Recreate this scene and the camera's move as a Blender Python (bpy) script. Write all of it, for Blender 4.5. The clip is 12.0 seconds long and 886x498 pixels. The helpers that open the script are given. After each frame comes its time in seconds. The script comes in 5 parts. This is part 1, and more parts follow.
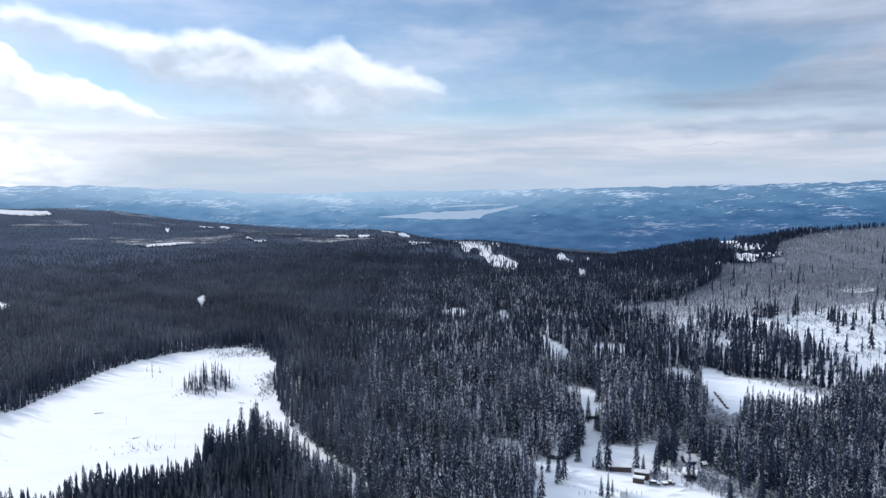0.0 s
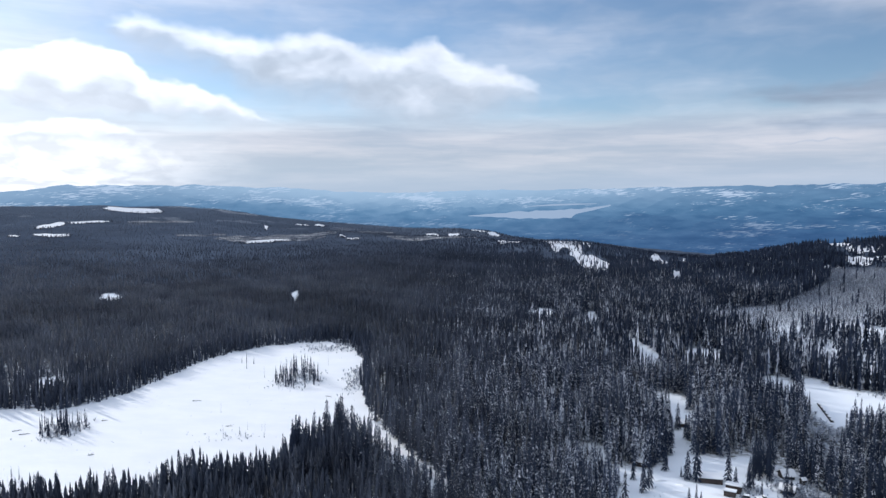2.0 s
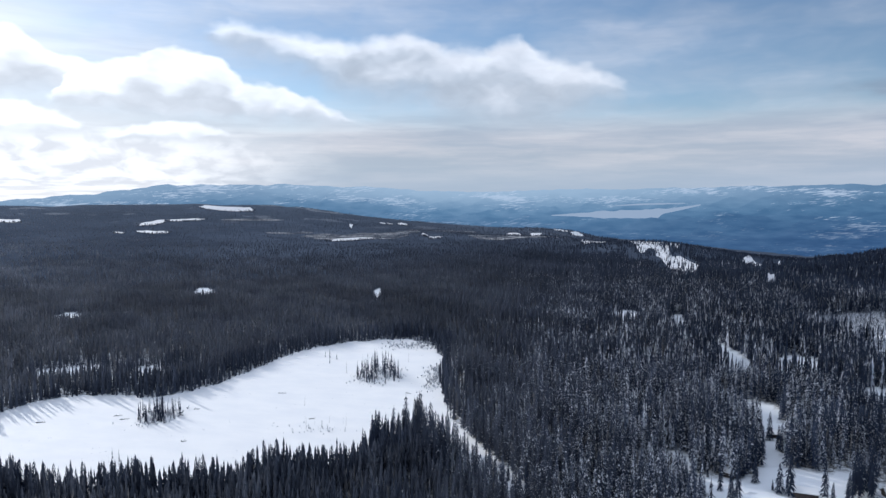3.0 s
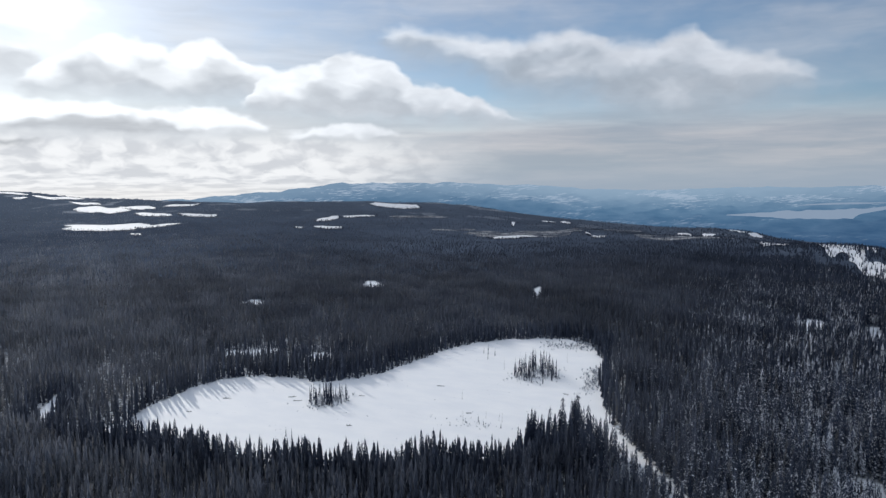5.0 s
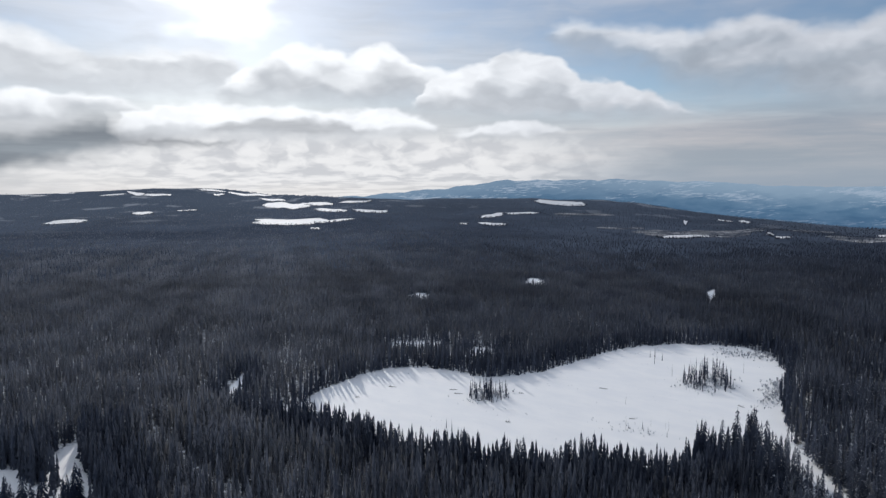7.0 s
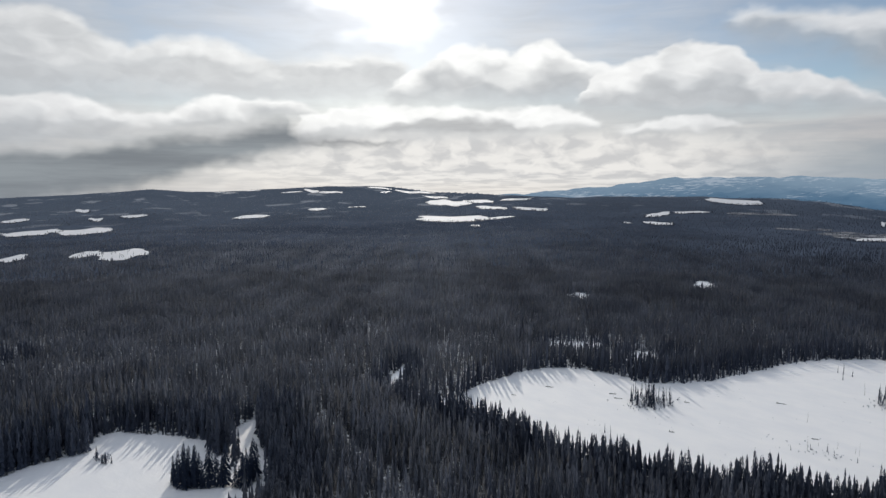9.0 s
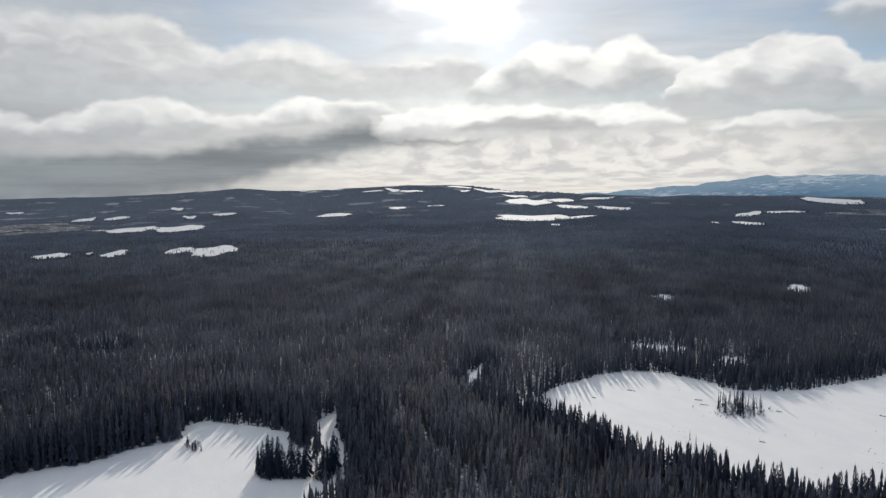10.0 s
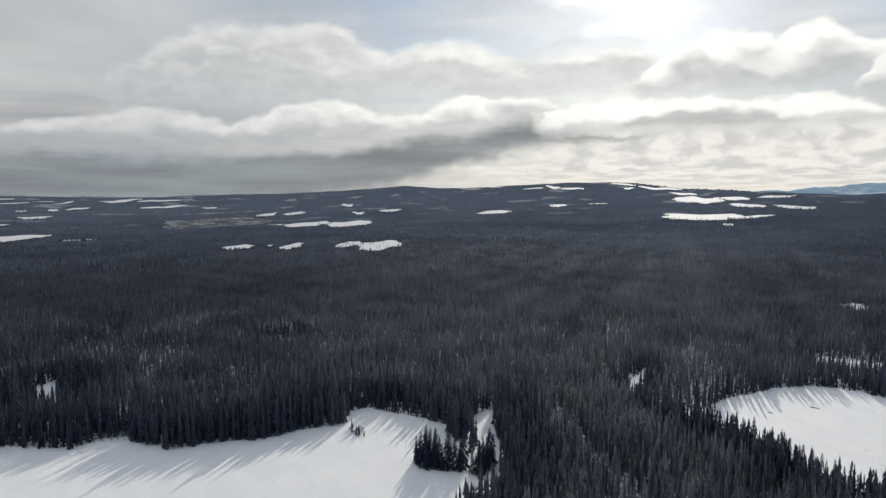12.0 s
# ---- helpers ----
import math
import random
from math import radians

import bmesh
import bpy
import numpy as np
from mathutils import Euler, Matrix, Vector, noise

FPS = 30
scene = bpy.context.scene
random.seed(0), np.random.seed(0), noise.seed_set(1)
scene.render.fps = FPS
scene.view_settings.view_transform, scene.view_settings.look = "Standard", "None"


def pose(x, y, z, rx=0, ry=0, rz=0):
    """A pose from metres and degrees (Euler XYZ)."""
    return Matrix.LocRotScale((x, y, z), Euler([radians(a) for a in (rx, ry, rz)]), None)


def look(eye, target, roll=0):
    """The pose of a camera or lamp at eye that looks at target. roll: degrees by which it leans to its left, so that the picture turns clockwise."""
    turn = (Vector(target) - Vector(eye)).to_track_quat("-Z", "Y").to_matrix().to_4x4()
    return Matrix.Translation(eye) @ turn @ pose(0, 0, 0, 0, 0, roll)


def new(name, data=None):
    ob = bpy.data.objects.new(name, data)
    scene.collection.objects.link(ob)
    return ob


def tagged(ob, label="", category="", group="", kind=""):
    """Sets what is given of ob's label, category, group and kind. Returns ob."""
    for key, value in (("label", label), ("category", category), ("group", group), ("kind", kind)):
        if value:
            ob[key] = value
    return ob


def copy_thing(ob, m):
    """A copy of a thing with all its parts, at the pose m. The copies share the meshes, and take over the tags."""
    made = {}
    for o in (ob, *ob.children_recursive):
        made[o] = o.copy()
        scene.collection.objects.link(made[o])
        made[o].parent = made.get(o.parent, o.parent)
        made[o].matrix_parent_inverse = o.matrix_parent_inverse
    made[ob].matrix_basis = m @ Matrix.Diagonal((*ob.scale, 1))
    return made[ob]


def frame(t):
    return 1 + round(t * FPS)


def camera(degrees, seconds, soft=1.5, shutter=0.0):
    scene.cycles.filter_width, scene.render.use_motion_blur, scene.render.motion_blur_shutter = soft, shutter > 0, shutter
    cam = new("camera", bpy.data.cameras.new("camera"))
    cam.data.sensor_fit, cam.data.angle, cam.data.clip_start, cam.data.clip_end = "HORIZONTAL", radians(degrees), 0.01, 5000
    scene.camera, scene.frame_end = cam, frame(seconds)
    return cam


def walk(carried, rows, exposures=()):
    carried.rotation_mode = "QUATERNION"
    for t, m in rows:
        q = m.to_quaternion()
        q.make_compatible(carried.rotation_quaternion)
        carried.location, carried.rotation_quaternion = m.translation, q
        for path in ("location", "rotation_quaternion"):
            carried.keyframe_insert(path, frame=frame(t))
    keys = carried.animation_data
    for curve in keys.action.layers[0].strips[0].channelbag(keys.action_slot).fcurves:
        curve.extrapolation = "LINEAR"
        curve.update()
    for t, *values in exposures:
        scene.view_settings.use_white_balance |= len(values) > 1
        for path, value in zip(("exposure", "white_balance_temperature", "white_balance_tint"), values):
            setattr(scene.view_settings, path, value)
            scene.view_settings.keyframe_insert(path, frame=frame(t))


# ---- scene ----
# the camera: a drone turning on the spot, drifting a few metres
cam = camera(64.87, 12.0, soft=1.4)
PATH = [
    (0.0, pose(0.00, 0.00, 110.00, 85.732, 0.138, 0.000)),
    (0.5, pose(0.93, 0.38, 109.95, 85.723, 0.096, 1.403)),
    (1.0, pose(1.75, 0.78, 109.90, 85.728, 0.099, 2.781)),
    (1.5, pose(2.44, 1.22, 109.84, 85.693, 0.092, 4.657)),
    (2.0, pose(3.03, 1.67, 109.78, 85.668, 0.063, 7.450)),
    (2.5, pose(3.50, 2.13, 109.71, 85.651, 0.060, 10.805)),
    (3.0, pose(3.88, 2.62, 109.64, 85.608, 0.036, 14.204)),
    (5.0, pose(4.45, 4.60, 109.33, 85.441, -0.073, 27.512)),
    (5.5, pose(4.38, 5.09, 109.24, 85.391, -0.044, 30.876)),
    (6.0, pose(4.24, 5.58, 109.15, 85.351, -0.091, 34.281)),
    (6.5, pose(4.03, 6.05, 109.06, 85.272, -0.100, 37.609)),
    (7.0, pose(3.75, 6.50, 108.96, 85.191, -0.094, 40.936)),
    (9.0, pose(2.11, 8.09, 108.56, 84.994, -0.124, 54.030)),
    (9.5, pose(1.58, 8.41, 108.46, 84.953, -0.106, 57.291)),
    (10.0, pose(1.02, 8.69, 108.36, 84.896, -0.043, 60.529)),
    (10.5, pose(0.42, 8.93, 108.25, 84.838, -0.031, 63.803)),
    (11.0, pose(-0.20, 9.13, 108.15, 84.778, -0.028, 67.049)),
    (11.5, pose(-0.84, 9.27, 108.04, 84.732, -0.021, 70.296)),
    (12.0, pose(-1.50, 9.37, 107.94, 84.680, -0.026, 73.592)),
]
EXPOSURES = [(0.0, 0.86, 5970, 11), (2.5, 0.64, 5940, 11), (5.0, 0.25, 6180, 10), (7.0, 0.13, 6250, 11), (9.0, 0.1, 6560, 10), (12.0, 0.17, 6760, 9)]
walk(cam, PATH, EXPOSURES)

SUN_AZ, SUN_EL = 58.5, 20.0          # degrees left of the first view, and above the horizon
EYE_Z = 110.0


def bearing(az, el=0.0):
    a, e = radians(az), radians(el)
    return Vector((-math.sin(a) * math.cos(e), math.cos(a) * math.cos(e), math.sin(e)))


# ---- light: winter sun behind broken cloud ----
sun = new("sun", bpy.data.lights.new("sun", "SUN"))
sun.data.energy, sun.data.angle, sun.data.color = 2.45, radians(0.6), (1.0, 0.94, 0.84)
sun.matrix_world = look((0, 0, 400), Vector((0, 0, 400)) - bearing(SUN_AZ, SUN_EL))

# banks of cumulus: bearing, top and base, in degrees
BANK_AWAY = [(-0.8, 8.3, 8.1), (0.9, 9.1, 7.8), (2.6, 10.0, 7.3), (4.1, 10.5, 6.7), (5.5, 10.7, 6.4), (6.8, 11.4, 6.2), (7.7, 12.3, 6.1), (9.4, 12.2, 6.1), (11.0, 11.4, 6.3), (12.6, 11.5, 6.6), (14.3, 11.5, 7.1),
             (15.5, 12.4, 7.9), (17.2, 12.9, 7.8), (19.0, 12.5, 7.7), (20.9, 12.1, 8.0), (22.9, 12.2, 8.5), (24.7, 12.4, 9.8), (27.4, 12.6, 10.7), (29.2, 12.8, 11.1), (31.1, 13.1, 11.5), (31.9, 12.7, 12.0), (32.7, 12.5, 12.4)]
BANK_VEILED = [(56.6, 9.7, 7.6), (58.3, 10.4, 7.2), (60.4, 10.6, 7.2), (63.4, 10.2, 7.1), (65.2, 9.8, 7.1), (67.0, 9.6, 7.0), (68.6, 10.1, 7.0), (70.6, 10.8, 6.9), (72.9, 11.3, 6.9), (75.1, 11.1, 6.8), (76.7, 10.5, 6.7), (77.9, 10.3, 6.7),
               (79.9, 10.9, 6.6), (81.0, 11.8, 6.6), (82.3, 12.5, 6.5), (85.4, 12.3, 6.5), (88.4, 11.7, 6.2), (90.5, 12.2, 6.1), (92.5, 11.7, 6.0), (94.6, 10.7, 6.0), (95.8, 10.1, 5.9), (97.0, 8.9, 5.7), (99.3, 8.0, 5.6)]
BANK_HIGH = [(35.0, 7.6, 7.0), (38.5, 8.8, 7.0), (41.1, 9.5, 7.0), (42.8, 9.8, 7.0), (44.3, 10.8, 6.8), (45.8, 11.6, 6.8), (47.1, 11.3, 6.7), (48.2, 10.6, 6.7), (50.7, 11.3, 6.8), (53.0, 11.2, 6.8), (54.3, 10.4, 6.8), (57.0, 9.2, 6.8), (58.6, 7.6, 6.9)]
BANK_BROAD = [(21.1, 5.8, 5.7), (23.8, 7.1, 5.8), (25.6, 8.0, 5.8), (27.9, 8.5, 5.8), (29.9, 8.8, 5.8), (31.3, 10.1, 5.8), (32.9, 10.7, 5.8), (34.7, 11.0, 5.8), (36.3, 10.8, 5.9), (37.2, 10.2, 6.0), (38.8, 9.8, 6.0), (40.4, 9.6, 6.1), (42.4, 8.6, 6.3), (43.5, 6.6, 6.4)]
BANK_LOW_FAR = [(63.8, 6.0, 5.6), (65.6, 6.7, 5.5), (67.2, 7.1, 5.4), (68.8, 7.0, 5.1), (70.1, 6.7, 4.7), (72.0, 7.0, 4.5), (74.0, 6.5, 4.3), (75.6, 5.6, 4.1), (77.4, 5.4, 3.9), (79.3, 5.8, 3.6), (80.8, 6.5, 3.5), (82.8, 6.7, 3.3),
                (85.1, 6.5, 3.1), (87.0, 6.1, 3.0), (88.5, 5.3, 2.9), (90.7, 4.6, 2.8), (93.0, 5.4, 2.8), (96.5, 5.7, 2.9), (100.0, 5.0, 3.0), (104.0, 4.4, 3.0), (108.0, 3.2, 3.0)]
BANK_LOW = [(41.0, 5.5, 5.1), (42.7, 6.0, 4.7), (44.9, 6.5, 4.4), (47.5, 6.5, 4.2), (50.2, 6.2, 4.3), (53.4, 6.5, 4.2), (56.6, 6.5, 4.1), (60.2, 6.6, 4.0), (63.6, 6.0, 4.1), (65.5, 5.7, 4.2), (66.0, 4.9, 4.5)]
BANK_LENS = [(31.0, 4.8, 4.7), (33.4, 5.5, 4.5), (35.2, 5.6, 4.5), (37.5, 5.2, 4.4), (40.3, 4.6, 4.5)]
# grey undersides and streaks
GLOOM = [(57.2, 3.7, 3.6), (59.8, 3.9, 3.5), (62.9, 4.1, 3.2), (65.6, 4.5, 3.0), (66.5, 5.5, 2.6), (68.3, 5.3, 2.3), (70.6, 4.7, 1.7), (75.6, 3.9, 0.5), (79.3, 3.5, -0.4), (82.0, 3.1, -1.0), (86.5, 2.8, -1.5),
         (90.8, 2.4, -1.6), (94.9, 2.3, -1.6), (99.5, 2.4, -1.6), (103.8, 2.5, -1.6), (107.7, 2.6, -1.6)]
STREAK = [(44.8, 4.9, 4.8), (47.5, 5.2, 4.6), (50.6, 5.5, 4.5), (54.3, 5.6, 4.4), (57.5, 5.3, 4.4), (60.2, 4.7, 4.4)]
STREAK_LEFT = [(56.8, 3.7, 3.6), (58.5, 3.9, 3.4), (62.0, 3.9, 3.3), (66.0, 3.6, 3.3)]
STREAK_RIGHT = [(-40.0, 8.9, 5.6), (-34.0, 8.7, 5.8), (-30.0, 8.5, 5.9), (-27.0, 8.8, 6.2), (-24.0, 8.3, 6.0), (-20.0, 8.1, 6.4), (-17.5, 7.9, 6.8), (-14.5, 7.5, 7.1)]
STREAK_RIM = [(-40.0, 6.0, 4.0), (-33.0, 6.1, 4.2), (-29.0, 6.0, 4.3), (-25.0, 6.1, 4.6), (-20.0, 5.9, 4.7), (-16.0, 5.7, 5.4)]
STREAK_ABOVE = [(-42.0, 13.0, 8.6), (-36.0, 12.4, 8.2), (-32.0, 11.6, 7.8), (-29.0, 10.6, 7.8), (-26.5, 9.9, 8.0), (-24.0, 8.6, 8.0)]
STREAK_TOP = [(-42.0, 16.0, 11.0), (-34.0, 15.6, 11.2), (-30.0, 15.6, 11.0), (-26.0, 15.0, 11.6), (-23.0, 15.0, 12.6), (-20.0, 14.6, 14.0)]
STREAK_THIN = [(-23.3, 4.1, 4.0), (-21.0, 4.15, 3.9), (-18.5, 4.0, 3.85), (-16.4, 3.9, 3.85)]


class Nodes:
    """A node tree written as expressions."""

    def __init__(self, tree):
        self.tree = tree

    def add(self, kind, inputs=(), out=0, **props):
        node = self.tree.nodes.new(kind)
        if "operation" in props:
            node.operation = props["operation"]
        if "use_clamp" in props:
            node.use_clamp = props["use_clamp"]
        if "interpolation_type" in props:
            node.interpolation_type = props["interpolation_type"]
        if "data_type" in props:
            node.data_type, node.blend_type = props["data_type"], props["blend_type"]
        if "attribute_name" in props:
            node.attribute_name = props["attribute_name"]
        if "sun_elevation" in props:
            node.sky_type, node.sun_disc = "NISHITA", False
            node.sun_elevation, node.sun_rotation = props["sun_elevation"], props["sun_rotation"]
            node.altitude, node.air_density, node.dust_density, node.ozone_density = 1200.0, 1.0, 0.6, 1.5
        for slot, value in (inputs.items() if isinstance(inputs, dict) else enumerate(inputs)):
            if isinstance(value, bpy.types.NodeSocket):
                self.tree.links.new(value, node.inputs[slot])
            elif value is not None:
                node.inputs[slot].default_value = value
        return node.outputs[out]

    def math(self, op, a, b=None, c=None, clamp=False):
        return self.add("ShaderNodeMath", (a, b, c), operation=op, use_clamp=clamp)

    def vec(self, op, a, b=None, out=0):
        return self.add("ShaderNodeVectorMath", (a, b), out, operation=op)

    def ramp(self, x, a, b, lo=0.0, hi=1.0, smooth=True):
        return self.add("ShaderNodeMapRange", (x, a, b, lo, hi), interpolation_type="SMOOTHSTEP" if smooth else "LINEAR")

    def mix(self, fac, a, b, blend="MIX"):
        return self.add("ShaderNodeMix", {0: fac, 6: a, 7: b}, 2, data_type="RGBA", blend_type=blend)

    def noise(self, vector, scale, detail=4.0, rough=0.55, out=0, distortion=0.0):
        return self.add("ShaderNodeTexNoise", {"Vector": vector, "Scale": scale, "Detail": detail, "Roughness": rough, "Distortion": distortion}, out)

    def xyz(self, x, y, z=0.0):
        return self.add("ShaderNodeCombineXYZ", (x, y, z))


def build_world():
    world = bpy.data.worlds.new("winter_sky")
    scene.world = world
    world.use_nodes = True
    tree = world.node_tree
    tree.nodes.clear()
    n = Nodes(tree)
    way = n.add("ShaderNodeTexCoord")
    sep = tree.nodes.new("ShaderNodeSeparateXYZ")
    tree.links.new(way, sep.inputs[0])
    x, y, z = sep.outputs
    az = n.math("DEGREES", n.math("ARCTAN2", n.math("MULTIPLY", x, -1.0), y))
    el = n.math("DEGREES", n.math("ARCSINE", z))
    flat = n.xyz(az, el)

    def wobble(sx, sy, detail, amount, rough=0.5):
        return n.vec("MULTIPLY", n.vec("SUBTRACT", n.noise(n.vec("MULTIPLY", flat, (sx, sy, 0)), 1.0, detail, rough, out=1), (0.5, 0.5, 0.5)), (amount[0], amount[1], 0))

    # billows: the outlines swell at two sizes
    drift = wobble(0.22, 0.45, 2.0, (1.0, 1.0))
    swell = n.vec("ADD", wobble(0.42, 0.7, 1.0, (1.6, 0.9)), wobble(0.9, 1.4, 1.5, (0.8, 0.6), 0.4))
    p = n.vec("ADD", flat, swell)
    px, py = (n.add("ShaderNodeSeparateXYZ", (p,), k) for k in (0, 1))
    toward = n.math("ARCCOSINE", n.vec("DOT_PRODUCT", way, tuple(bearing(SUN_AZ, SUN_EL)), out=1))
    near_sun = n.ramp(toward, radians(44), radians(9))
    # clear sky with the glow round the sun
    sky = n.add("ShaderNodeTexSky", sun_elevation=radians(SUN_EL), sun_rotation=radians(-SUN_AZ))
    blue = n.mix(1.0, sky, (SKY, SKY, SKY, 1), "MULTIPLY")
    glow = n.math("ADD", n.math("MULTIPLY", n.math("POWER", n.ramp(toward, radians(32), 0.0, smooth=False), 2.0), 0.30),
                  n.math("MULTIPLY", n.ramp(n.math("ADD", toward, n.math("MULTIPLY", n.add("ShaderNodeSeparateXYZ", (drift,), 0), 0.12)), radians(9), radians(3)), 1.3))
    colour = n.mix(1.0, blue, n.mix(glow, (0, 0, 0, 1), (1.0, 0.98, 0.95, 1)), "ADD")
    # thin high veil, and the haze belt over the horizon
    veil = n.noise(n.vec("MULTIPLY", n.vec("ADD", flat, n.vec("MULTIPLY", drift, (3.0, 1.5, 0))), (0.05, 0.15, 0)), 1.0, 5.0, 0.55)
    veil = n.math("MULTIPLY", n.ramp(veil, 0.35, 0.72), n.math("MULTIPLY", n.ramp(az, -10.0, 70.0, 0.50, 0.80), n.ramp(el, 35.0, 18.0, 0.25, 1.0)))
    strata = n.noise(n.vec("MULTIPLY", n.vec("ADD", flat, n.vec("MULTIPLY", drift, (5.0, 0.35, 0))), (0.06, 0.6, 0)), 1.0, 5.0, 0.58)
    belt = n.math("MULTIPLY", n.ramp(n.math("ADD", el, n.math("MULTIPLY", n.math("SUBTRACT", strata, 0.5), 3.0)), 7.2, 4.6), n.ramp(el, 0.2, 3.0, 0.92, 0.9))
    lit = n.mix(n.ramp(strata, 0.35, 0.7), n.mix(near_sun, (0.295, 0.325, 0.37, 1), (0.68, 0.68, 0.67, 1)), n.mix(near_sun, (0.45, 0.435, 0.445, 1), (0.93, 0.92, 0.89, 1)))
    lit = n.mix(n.math("MULTIPLY", n.ramp(el, 3.6, 0.4), n.ramp(near_sun, 0.0, 0.5, 0.75, 0.0)), lit, (0.255, 0.32, 0.40, 1))
    thin = n.mix(n.ramp(strata, 0.35, 0.7), n.mix(near_sun, (0.43, 0.435, 0.46, 1), (0.50, 0.515, 0.53, 1)), n.mix(near_sun, (0.595, 0.58, 0.59, 1), (0.69, 0.695, 0.70, 1)))
    colour = n.mix(veil, colour, thin)
    # overcast beyond the sun
    colour = n.mix(n.ramp(az, 72.0, 100.0, 0.0, 0.85), colour, n.mix(n.ramp(n.noise(n.vec("MULTIPLY", p, (0.06, 0.16, 0)), 1.0, 3.0, 0.5), 0.35, 0.65), (0.425, 0.45, 0.47, 1), (0.535, 0.557, 0.575, 1)))
    colour = n.mix(belt, colour, lit)
    # small broken cloud low under the sun, closer together towards the horizon
    deep = n.math("DIVIDE", 14.0, n.math("MAXIMUM", n.math("ADD", el, 1.6), 0.6))
    low = n.noise(n.vec("ADD", n.xyz(n.math("MULTIPLY", az, 0.42), deep), n.vec("MULTIPLY", swell, (0.5, 0.6, 0))), 1.0, 3.0, 0.5)
    low_cover = n.math("MULTIPLY", n.ramp(n.math("ABSOLUTE", n.math("SUBTRACT", az, 50.0)), 30.0, 9.0), n.math("MULTIPLY", n.ramp(el, 5.0, 3.6), n.ramp(el, -0.2, 1.2, 0.55, 1.0)))
    low_tone = n.mix(n.ramp(low, 0.36, 0.62), (0.55, 0.555, 0.565, 1), (0.80, 0.79, 0.77, 1))
    colour = n.mix(n.math("MULTIPLY", low_cover, 0.9), colour, low_tone)
    # texture inside the cumulus
    puff = n.math("SUBTRACT", n.noise(n.vec("MULTIPLY", p, (0.26, 0.50, 0)), 1.0, 2.0, 0.42), 0.5)
    fleece = n.noise(n.vec("MULTIPLY", p, (0.5, 1.0, 0)), 1.0, 3.0, 0.45)

    def profile(rows):
        """Height below the top and above the base of a bank."""
        node = tree.nodes.new("ShaderNodeValToRGB")
        tree.links.new(n.ramp(px, -40.0, 110.0, smooth=False), node.inputs[0])
        ramp = node.color_ramp
        ramp.interpolation = "LINEAR"
        ramp.elements.remove(ramp.elements[1])
        for k, (az_k, top, base) in enumerate(rows):
            at = (az_k + 40) / 150
            if k == 0:
                ramp.elements[0].position = at
            stop = ramp.elements[0] if k == 0 else ramp.elements.new(at)
            stop.color = (top / 20, (base + 2) / 20, 0, 1)
        sep = tree.nodes.new("ShaderNodeSeparateColor")
        tree.links.new(node.outputs[0], sep.inputs[0])
        top, base = n.math("MULTIPLY", sep.outputs[0], 20.0), n.math("SUBTRACT", n.math("MULTIPLY", sep.outputs[1], 20.0), 2.0)
        ends = n.math("MULTIPLY", n.ramp(px, rows[0][0] - 0.3, rows[0][0] + 0.9), n.ramp(px, rows[-1][0] + 0.3, rows[-1][0] - 0.9))
        return n.math("SUBTRACT", top, py), n.math("SUBTRACT", py, base), ends

    def bank(colour, rows, bright, grey, soft_top, soft_base, shade_from, shade_to, thick=0.97, lumpy=1.5):
        """Cumulus: bright rims towards the sun, grey cores and bases."""
        down, rise, ends = profile(rows)
        cover = n.math("MULTIPLY", n.math("MULTIPLY", n.ramp(down, -0.45 * soft_top, 0.55 * soft_top), n.ramp(rise, -soft_base, soft_base)), n.math("MULTIPLY", ends, thick))
        part_down = n.math("DIVIDE", down, n.math("MAXIMUM", n.math("ADD", down, rise), 0.6))
        shade = n.ramp(n.math("ADD", part_down, n.math("MULTIPLY", puff, lumpy)), shade_from, shade_to)
        tone = n.mix(1.0, n.mix(shade, bright, grey), n.mix(n.ramp(fleece, 0.3, 0.7), (0.94, 0.94, 0.945, 1), (1.06, 1.06, 1.06, 1)), "MULTIPLY")
        return n.mix(cover, colour, tone)

    def streak(colour, rows, tone, soft, amount):
        down, rise, ends = profile(rows)
        cover = n.math("MULTIPLY", n.math("MULTIPLY", n.ramp(n.math("ADD", down, n.math("MULTIPLY", puff, 1.2)), -0.25 * soft, soft), n.ramp(n.math("SUBTRACT", rise, n.math("MULTIPLY", puff, 1.2)), -0.5 * soft, soft)), n.math("MULTIPLY", ends, amount))
        return n.mix(cover, colour, n.mix(1.0, tone, n.mix(n.ramp(strata, 0.3, 0.7), (0.80, 0.80, 0.815, 1), (1.24, 1.24, 1.225, 1)), "MULTIPLY"))

    rim, core = n.mix(near_sun, (0.595, 0.61, 0.635, 1), (0.965, 0.975, 0.965, 1)), n.mix(near_sun, (0.355, 0.385, 0.42, 1), (0.435, 0.455, 0.475, 1))
    colour = bank(colour, BANK_VEILED, n.mix(0.22, rim, core), n.mix(0.36, core, rim), 1.0, 1.8, 0.02, 0.5)
    colour = bank(colour, BANK_HIGH, rim, n.mix(0.1, core, rim), 0.6, 1.8, 0.05, 0.85, lumpy=1.1)
    colour = bank(colour, BANK_BROAD, rim, n.mix(0.25, core, rim), 0.5, 1.0, 0.08, 0.8)
    colour = bank(colour, BANK_AWAY, rim, core, 1.1, 1.9, 0.10, 0.80, 0.90)
    colour = bank(colour, BANK_LOW_FAR, rim, n.mix(0.15, core, rim), 0.6, 1.4, 0.1, 0.85, lumpy=1.0)
    colour = bank(colour, BANK_LOW, rim, n.mix(0.25, core, rim), 0.5, 0.9, 0.25, 0.95)
